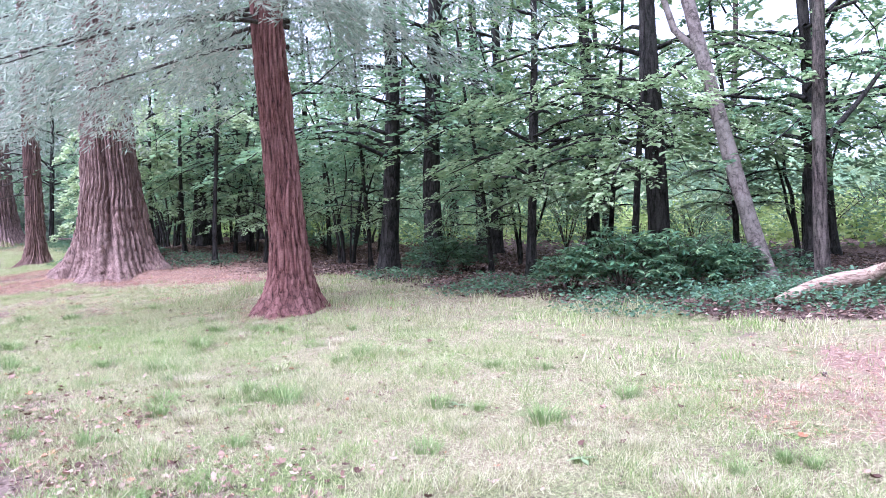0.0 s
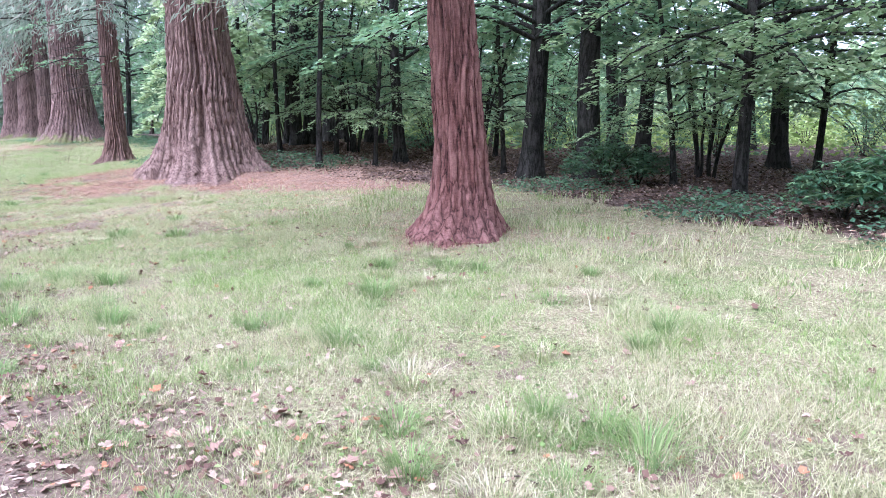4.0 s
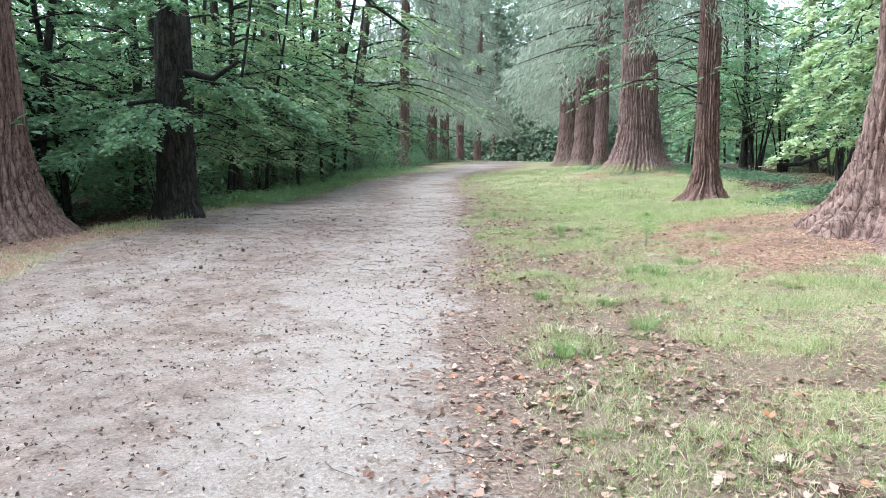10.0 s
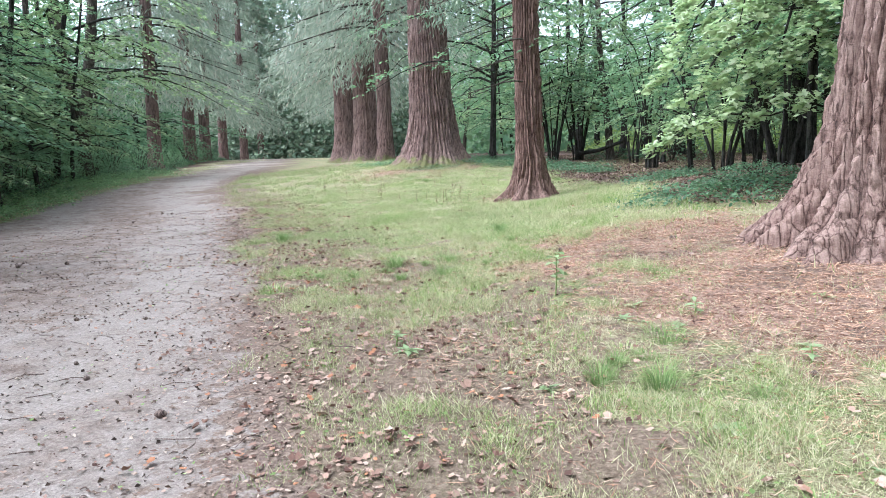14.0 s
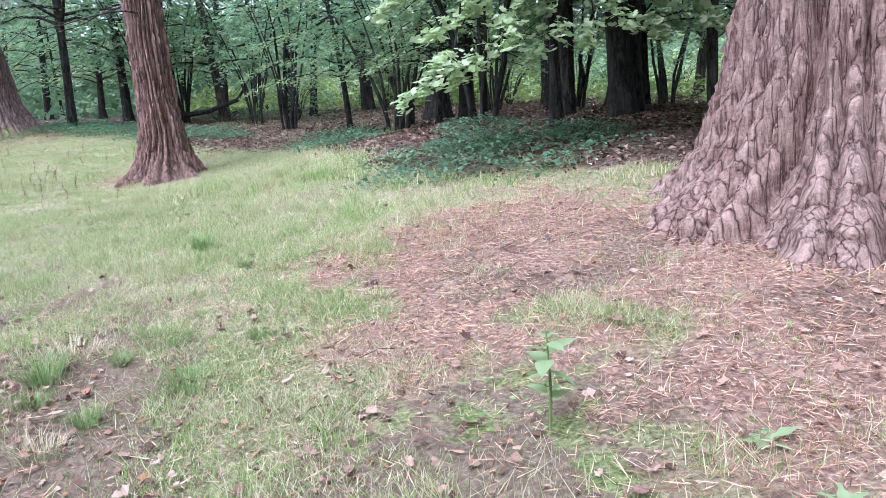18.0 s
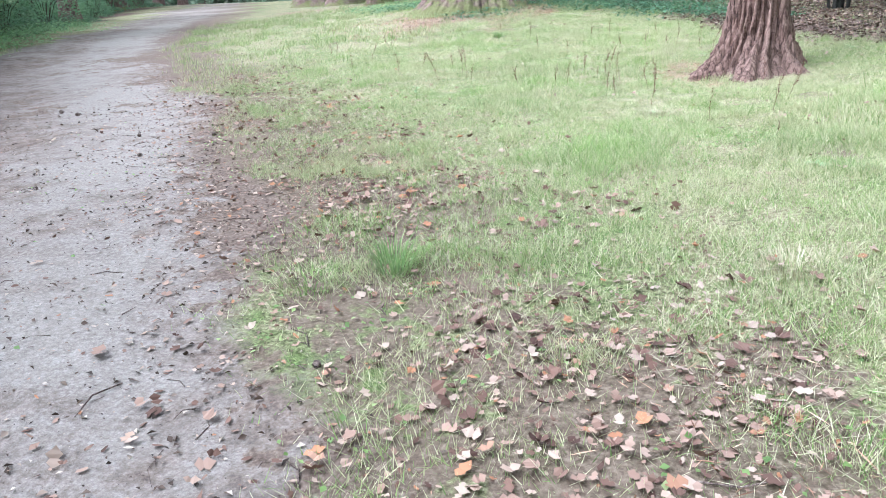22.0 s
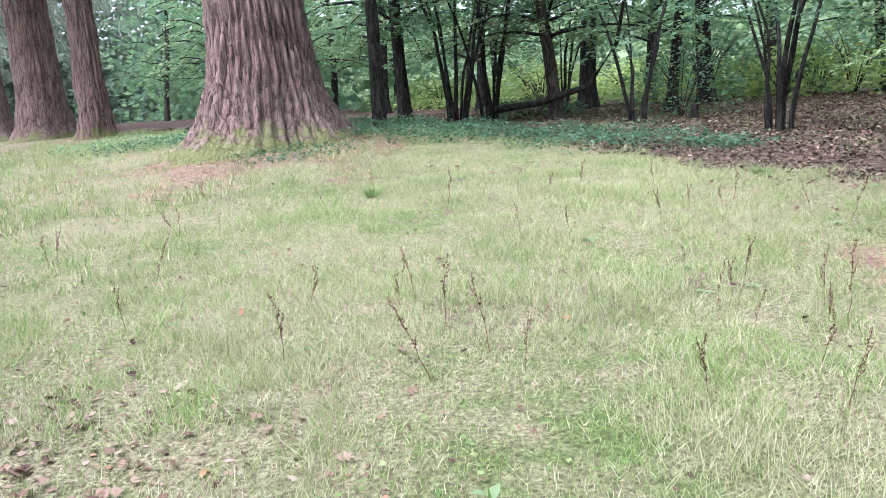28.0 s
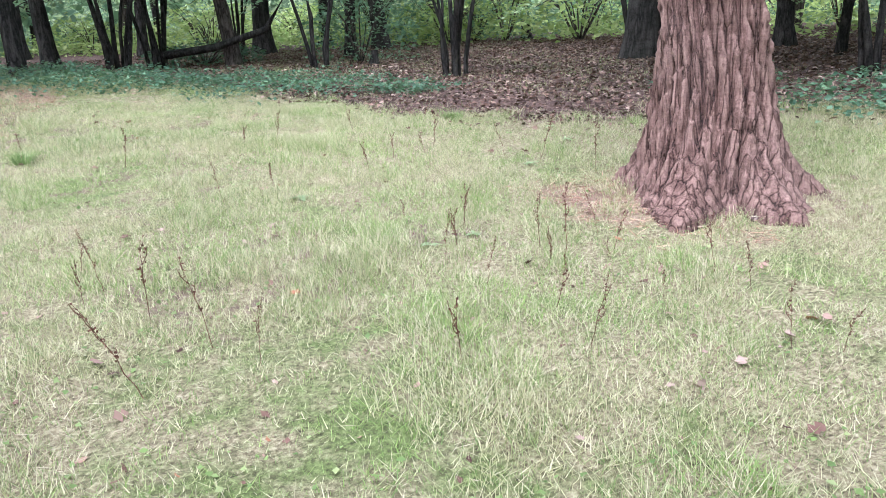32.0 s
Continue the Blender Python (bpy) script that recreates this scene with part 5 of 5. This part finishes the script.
def litter():
    def strip(x, y, d, path, red, wood, edge):
        return np.exp(-((edge - .35) / 1.2) ** 2) * (.35 + .9 * smooth(.3, .7, vnoise(x * 1.1, y * 1.1, 18))) + .022 * (1 - wood) + .05 * path
    x, y, d, r = strewn(620000, 41, 8, strip)
    n = len(x)
    c = np.stack([x, y, surface(x, y) + .003 + .010 * r.rand(n)], 1)
    L = .014 + .034 * r.rand(n) ** 1.6
    tagged(new("fallen_leaves", mesh_of("fallen_leaves", *curled(c, r.randn(n, 3) * [1, 1, .2], r.randn(n, 3) * .3 + [0, 0, 1], L, L * (.3 + .4 * r.rand(n)), r), DRY, True)),
           "crumbled brown leaf pieces along the edge of the track", "fallen leaves", kind="stuff")

    def whole(x, y, d, path, red, wood, edge):
        return (np.exp(-((edge - .7) / .95) ** 2) * (.2 + 1.1 * smooth(.35, .7, vnoise(x * 1.4, y * 1.4, 29))) + .05 * (1 - .85 * smooth(20, 24, y)) * (1 + 1.6 * smooth(11, 14, y)) * (1 - wood) * (1 - path) + .012 * path) * smooth(7.5, 4, d)
    x, y, d, r = strewn(380000, 46, 7.5, whole)
    n = len(x)
    c = np.stack([x, y, surface(x, y) + .012 + .014 * r.rand(n)], 1)
    L = .026 + .05 * r.rand(n) ** 1.6
    tagged(new("fallen_leaves", mesh_of("fallen_leaves", *lobed(c, r.randn(n, 3) * [1, 1, .22], r.randn(n, 3) * .28 + [0, 0, 1], L, L * (.5 + .4 * r.rand(n)), r, .3), DRY, True)),
           "curled pale brown fallen leaves between track and turf", "fallen leaves", kind="stuff")

    def inwood(x, y, d, path, red, wood, edge):
        return wood * smooth(20, 13, d)
    x, y, d, r = strewn(300000, 42, 20, inwood)
    n = len(x)
    c = np.stack([x, y, surface(x, y) + .01 + .03 * r.rand(n)], 1)
    L = .035 + .06 * r.rand(n)
    tagged(new("fallen_leaves", mesh_of("fallen_leaves", *leaf_cloud(c, r.randn(n, 3) * [1, 1, .25], r.randn(n, 3) * .45 + [0, 0, 1], L, L * .55, .3), LITTER)),
           "dark reddish-brown leaf litter on the woodland floor", "fallen leaves", kind="stuff")

    def needles(x, y, d, path, red, wood, edge):
        return (red ** 1.3 + .16 * smooth(11, 14, y) * smooth(23, 20.5, y) * smooth(.3, 1, edge) * (1 - wood)) * smooth(11, 4, d)
    x, y, d, r = strewn(4600000, 43, 11, needles)
    n = len(x)
    c = np.stack([x, y, surface(x, y) + .008 + .025 * r.rand(n)], 1)
    L = .025 + .12 * r.rand(n) ** 2
    tagged(new("fallen_needles", mesh_of("fallen_needles", *leaf_cloud(c, r.randn(n, 3) * [1, 1, .2], r.randn(n, 3) * .5 + [0, 0, 1], L, .0022 + .0036 * r.rand(n)), REDNEEDLE)),
           "reddish dead redwood needle sprays under the trees", "fallen needles", kind="stuff")

    def sticks(x, y, d, path, red, wood, edge):
        return path * .5 + red * .3 + np.exp(-(edge / .9) ** 2) * .5
    x, y, d, r = strewn(26000, 44, 9, sticks)
    lines = []
    z = surface(x, y)
    for a, b, h in zip(x, y, z):
        t, L, w = r.rand() * 6.283, .04 + .22 * r.rand() ** 3, .0015 + .003 * r.rand()
        lines.append([(a, b, h + .006, w), (a + math.cos(t) * L * .5, b + math.sin(t) * L * .5, h + .008 + .01 * r.rand(), w), (a + math.cos(t + .3) * L, b + math.sin(t + .3) * L, h + .005, w * .6)])
    tagged(new("twigs", mesh_of("twigs", *tubes(lines, 3), TWIG)), "small dark twigs strewn over the track", "twigs", kind="stuff")



def chips():
    x, y, d, r = strewn(900000, 45, 8, lambda x, y, d, path, red, wood, edge: path * smooth(8, 3, d) * (.25 + .75 * vnoise(x * 2, y * 2, 20)) * (1 - .4 * np.exp(-((edge + 1.3) / .8) ** 2)))
    n = len(x)
    c = np.stack([x, y, surface(x, y) + .006 + .006 * r.rand(n)], 1)
    L = .007 + .034 * r.rand(n) ** 2.4
    tagged(new("bark_chips", mesh_of("bark_chips", *leaf_cloud(c, r.randn(n, 3) * [1, 1, .3], r.randn(n, 3) * .5 + [0, 0, 1], L, L * (.3 + .5 * r.rand(n)), .35), CHIPS)),
           "tiny chips of bark and leaf trodden into the track", "litter", kind="stuff")


CHIPS = leaf("trodden_chips", ((0, (.022, .014, .011)), (.5, (.085, .055, .043)), (.72, (.24, .17, .137)), (1, (.5, .41, .35))), .05, .8, (.3, .18, .1))
LITTER = leaf("woodland_litter", ((0, (.035, .018, .014)), (.45, (.12, .066, .05)), (.8, (.27, .175, .137)), (1, (.42, .32, .265))), .05, .8)
litter()
chips()


def cone_mesh():
    v, f = [], []
    n, m = 10, 9
    for j in range(m):
        t = j / (m - 1)
        for i in range(n):
            a = 6.283 * i / n + j * .3
            q = .019 * math.sin(math.pi * (.08 + .86 * t)) * (1 + .16 * ((i + j) % 2))
            v.append((q * math.cos(a), q * math.sin(a), .05 * t - .025))
    return np.array(v)[:, [2, 0, 1]] + [0, 0, .014], grid_faces(n, m)


CONE = mesh_of("redwood_cone", *cone_mesh(), TWIG)
x, y, d, r = strewn(2400, 51, 6, lambda x, y, d, path, red, wood, edge: path * .35 * smooth(.4, .7, vnoise(x * .7, y * .7, 19)) + red * .25 + np.exp(-(edge / .8) ** 2) * .35)
for a, b in zip(x[:140], y[:140]):
    ob = new("redwood_cone", CONE)
    s = .8 + .7 * r.rand()
    ob.location, ob.rotation_euler, ob.scale = (a, b, float(surface(np.array([a]), np.array([b]))[0])), (0, 0, r.rand() * 6.283), (s, s, s)
    tagged(ob, "small dark brown redwood cone lying on the ground", "cone", "fallen cones")


# patches of ivy and low creeping leaves: x, y, radius, height, count
IVY = ((-18.6, 39.0, 2.0, .22, 2400), (-16.4, 37.6, 1.6, .2, 1700), (-20.6, 41.4, 1.8, .25, 1500), (-15.0, 36.0, .9, .18, 500), (-12.2, 30.6, 1.0, .2, 700), (-10.6, 25.1, 1.6, .22, 1500),
       (4.4, 10.9, 1.4, .3, 1300), (2.6, 11.4, 1.2, .28, 1100), (6.2, 10.2, 1.5, .3, 1200), (.6, 14.0, 1.0, .22, 600), (-.8, 17.6, 1.2, .2, 600), (-6.8, 22.6, 1.6, .22, 900), (-12.2, 32.8, .8, .18, 350),
       (-24.9, 19.9, 1.0, .3, 900), (-27.3, 23.2, 1.2, .32, 1000), (-29.7, 26.4, 1.2, .32, 1000), (-31.9, 29.9, 1.2, .32, 900), (-33.7, 33.2, 1.2, .32, 900), (-26, 21.6, 1.5, .35, 1500), (-28.6, 24.8, 1.5, .35, 1500), (-30.8, 28, 1.5, .35, 1400), (-32.8, 31.4, 1.6, .35, 1400), (-34.4, 34.6, 1.6, .35, 1300), (-37.5, 39.5, 2, .35, 1300), (-21.2, 37.2, 1.0, .12, 350), (-24.2, 40.6, 1.6, .2, 700), (-25.5, 43, 2, .25, 900))
for k, (a, b, rad, h, n) in enumerate(IVY):
    r = np.random.RandomState(90 + k)
    n = int(n * 1.7)
    t, q = r.rand(n) * 6.283, np.sqrt(r.rand(n)) * (.55 + .6 * vnoise(r.rand(n) * 0 + k, r.rand(n) * 9, 5))
    x, y = a + np.cos(t) * q * rad * 1.15, b + np.sin(t) * q * rad * 1.15
    z = surface(x, y) + h * (.15 + .85 * r.rand(n)) * (.4 + vnoise(x * 2, y * 2, 6))
    L = .035 + .05 * r.rand(n)
    v, f = leaf_cloud(np.stack([x, y, z], 1), r.randn(n, 3) * [1, 1, .3], r.randn(n, 3) * .35 + [0, 0, 1], L, L * .75)
    tagged(new("ivy_patch", mesh_of("ivy_patch", v, f, LEAF_VERGE if a < -24.5 else LEAF_IVY)), "low patch of ivy and creeping green leaves", "ivy", "ground cover", "stuff")


def dock(seed, height):
    """A dead dock stalk with a few side twigs and seed clusters."""
    r = np.random.RandomState(seed)
    s = np.linspace(0, 1, 8)
    w = np.cumsum(r.randn(8) * .005)
    line = np.stack([w + .16 * height * s ** 2 * r.randn() * .6, np.cumsum(r.randn(8) * .005), height * s - .02, .0024 * (1 - .6 * s)], 1)
    lines = [line]
    C = []
    for k in range(4):
        i = 3 + k
        a = r.rand() * 6.283
        L = .03 + .05 * r.rand()
        p = line[i]
        lines.append([tuple(p[:3]) + (.0025,), (p[0] + math.cos(a) * L * .4, p[1] + math.sin(a) * L * .4, p[2] + L * .7, .002), (p[0] + math.cos(a) * L * .5, p[1] + math.sin(a) * L * .5, p[2] + L * 1.4, .001)])
        m = 10
        C.append(p[:3] + (np.array([math.cos(a) * .6, math.sin(a) * .6, 1.5]) * L * .8) * r.rand(m, 1) + r.randn(m, 3) * .006)
    C = np.concatenate(C)
    return mesh_of("stem", *tubes(lines, 5), DOCK), mesh_of("seed_head", *leaf_cloud(C, r.randn(len(C), 3), r.randn(len(C), 3), .016, .011), DOCK)


DOCK = bark("dead_dock", (.05, .022, .015), (.13, .06, .04), (.22, .12, .08), (60, 60, 20), None, .002)
DOCKS = [dock(s, h) for s, h in ((1, .42), (2, .5), (3, .34), (4, .46))]
spots = [(-19.4, 30.5), (-19.25, 28.95), (-17.15, 31.85), (-18.8, 28.95), (-16.75, 27.85)]
r = np.random.RandomState(61)
while len(spots) < 48:
    a, b = -22.5 + 7.5 * r.rand(), 25.5 + 8.5 * r.rand()
    if side(PATH_R, a, b) > 2.2 and side(WOOD_R, a, b) < -.6 and math.hypot(a + 15.5, b - 29.6) > 1.2 and abs(side(WALK_LINE, a, b)) > .5 and math.hypot(a + 19.2, b - 26.5) > 2.4:
        spots.append((a, b))
spots += [(-17.3 + .45 * r.randn(), 29.1 + .45 * r.randn()) for _ in range(11)]
for k, (a, b) in enumerate(spots):
    ob = new("dock_stalk")
    s = .45 + .5 * r.rand()
    ob.location, ob.rotation_euler, ob.scale = (a, b, float(surface(np.array([a]), np.array([b]))[0])), (r.randn() * .14, r.randn() * .14, r.rand() * 6.283), (s, s, s)
    tagged(ob, "thin dead brown dock stalk standing in the grass", "weed stalk", "dock stalks")
    part("stem", DOCKS[k % 4][0], ob)
    tagged(part("seed_head", DOCKS[k % 4][1], ob), kind="stuff")


def broad_leaf(length, width, seed):
    """A pointed, slightly cupped leaf."""
    s = np.linspace(0, 1, 7)
    w = width * np.sin(math.pi * s ** .8) * .5 + .001
    z = -.25 * length * s ** 2
    mid = np.stack([length * s, 0 * s, z], 1)
    l = np.stack([length * s, w, z + w * .25], 1)
    q = np.stack([length * s, -w, z + w * .25], 1)
    v = np.stack([l, mid, q], 1).reshape(-1, 3)
    return v, grid_faces(3, 7, False)


def sapling(x, y, height, count, seed, size=.6):
    r = np.random.RandomState(seed)
    ob = new("sapling")
    ob.location = (x, y, float(surface(np.array([x]), np.array([y]))[0]))
    tagged(ob, "small seedling with broad pale green leaves", "plant")
    part("stem", mesh_of("stem", *tubes([[(0, 0, -.03, .006), (.01, .01, height * .5, .005), (0, .02, height, .003)]], 6), TUFT), ob)
    me = mesh_of("leaf", *broad_leaf(.13, .065, seed), LEAF_LIGHT)
    for k in range(count):
        o = part("leaf", me, ob)
        o.location, o.rotation_euler = (0, .01, height * (.35 + .65 * k / count)), (r.randn() * .2, -.25 + r.randn() * .25, k * 2.4)
        o.scale = (size * (.7 + .5 * r.rand()),) * 3


sapling(-11.8, 19.1, .40, 12, 1, .95)
sapling(-19.1, 27.7, .16, 5, 2)
sapling(-10.62, 18.65, .12, 7, 3)
sapling(-12.57, 17.55, .10, 7, 4)
sapling(-9.9, 17.6, .10, 6, 5)

def rosette(x, y, size, seed):
    """A flat weed: toothed leaves spread from one root."""
    r = np.random.RandomState(seed)
    ob = new("weed_rosette")
    ob.location = (x, y, float(surface(np.array([x]), np.array([y]))[0]) + .01)
    tagged(ob, "flat rosette of toothed pale green weed leaves", "weed", "weed rosettes")
    for k in range(7):
        o = part("leaf", TOOTHED[k % 3], ob)
        q = size * (.7 + .5 * r.rand())
        o.rotation_euler, o.scale = (r.randn() * .15, -.22 + r.randn() * .15, k * 2.4 + r.rand() * .5), (q, q * 1.2, q)


TOOTHED = []
for k in range(3):
    v, f = broad_leaf(.15, .04, k)
    v[:, 1] *= 1 + .4 * np.sin(v[:, 0] * 170 + k)
    TOOTHED.append(mesh_of("leaf", v, f, LEAF_LIGHT))
for k, (a, b) in enumerate(((-10.75, 18.35), (-11.1, 18.8), (-9.9, 17.9), (-12.4, 17.4), (-10.3, 16.6), (-11.3, 17.0), (-9.4, 16.1))):
    rosette(a, b, .75, 700 + k)
x, y, d, r = strewn(1500, 64, 5, lambda x, y, d, path, red, wood, edge: smooth(.4, .7, vnoise(x * .8, y * .8, 30)) * smooth(1.2, 2, edge) * (1 - path) ** 2 * (1 - wood) * (1 - red * .7) * .6)
for k, (a, b) in enumerate(zip(x[:32], y[:32])):
    rosette(a, b, .4 + .3 * r.rand(), 720 + k)

# fallen branch, slab and stump
L0, L1 = (3.75, 10.3), (6.1, 11.15)
k = np.linspace(0, 1, 14)
bough = np.stack([L0[0] + (L1[0] - L0[0]) * k, L0[1] + (L1[1] - L0[1]) * k + .12 * np.sin(k * 5), lay(L0[0] + (L1[0] - L0[0]) * k, L0[1] + (L1[1] - L0[1]) * k) + .10 + .16 * np.sin(k * 2.6), .05 + .07 * np.sin(np.clip(k * 2.2, 0, 1.57))], 1)
log = new("fallen_log")
tagged(log, "bleached barkless fallen branch at the edge of the wood", "log")
part("branch", mesh_of("branch", *tubes([bough], 14), LOGWOOD), log)
side_twig = [tuple(bough[8]), (bough[8][0] + .3, bough[8][1] - .5, bough[8][2] + .3, .03), (bough[8][0] + .7, bough[8][1] - .8, bough[8][2] + .35, .015)]
part("branch_stub", mesh_of("branch_stub", *tubes([side_twig], 8), LOGWOOD), log)


def slab(name, x, y, w, d, h, turn, mat, label, category):
    bm = bmesh.new()
    bmesh.ops.create_cube(bm, size=1)
    bmesh.ops.scale(bm, vec=(w, d, h), verts=bm.verts)
    bmesh.ops.subdivide_edges(bm, edges=bm.edges, cuts=5, use_grid_fill=True)
    for q in bm.verts:
        q.co += noise.noise_vector(q.co * 7) * .02
    bmesh.ops.bevel(bm, geom=[e for e in bm.edges if len(e.link_faces) == 2 and e.calc_face_angle() > 1.0], offset=.01, segments=2, affect="EDGES")
    me = bpy.data.meshes.new(name)
    bm.to_mesh(me)
    bm.free()
    me.materials.append(mat)
    ob = new(name, me)
    ob.location, ob.rotation_euler = (x, y, gz(x, y) + h * .35), (.05, .04, turn)
    tagged(ob, label, category)


slab("bark_slab", -8.45, 19.8, .55, .16, .10, .1, BARK_DARK, "flat dark slab of old wood lying on red needles", "wood slab")
slab("bark_slab", -19.9, 12.2, .7, .35, .2, .6, BARK_MID, "grey weathered lump of wood beside the redwood root", "wood slab")
stump = new("tree_stump", trunk_mesh("tree_stump", BARK_DARK, .09, .15, .32, .12, 77, (.1, 0), 20, 14, .012, 0, .35, 8, sink=.1))
stump.location = (-13.45, 40.7, gz(-13.45, 40.7))
tagged(stump, "short dark rotted stump in leaf litter", "stump")
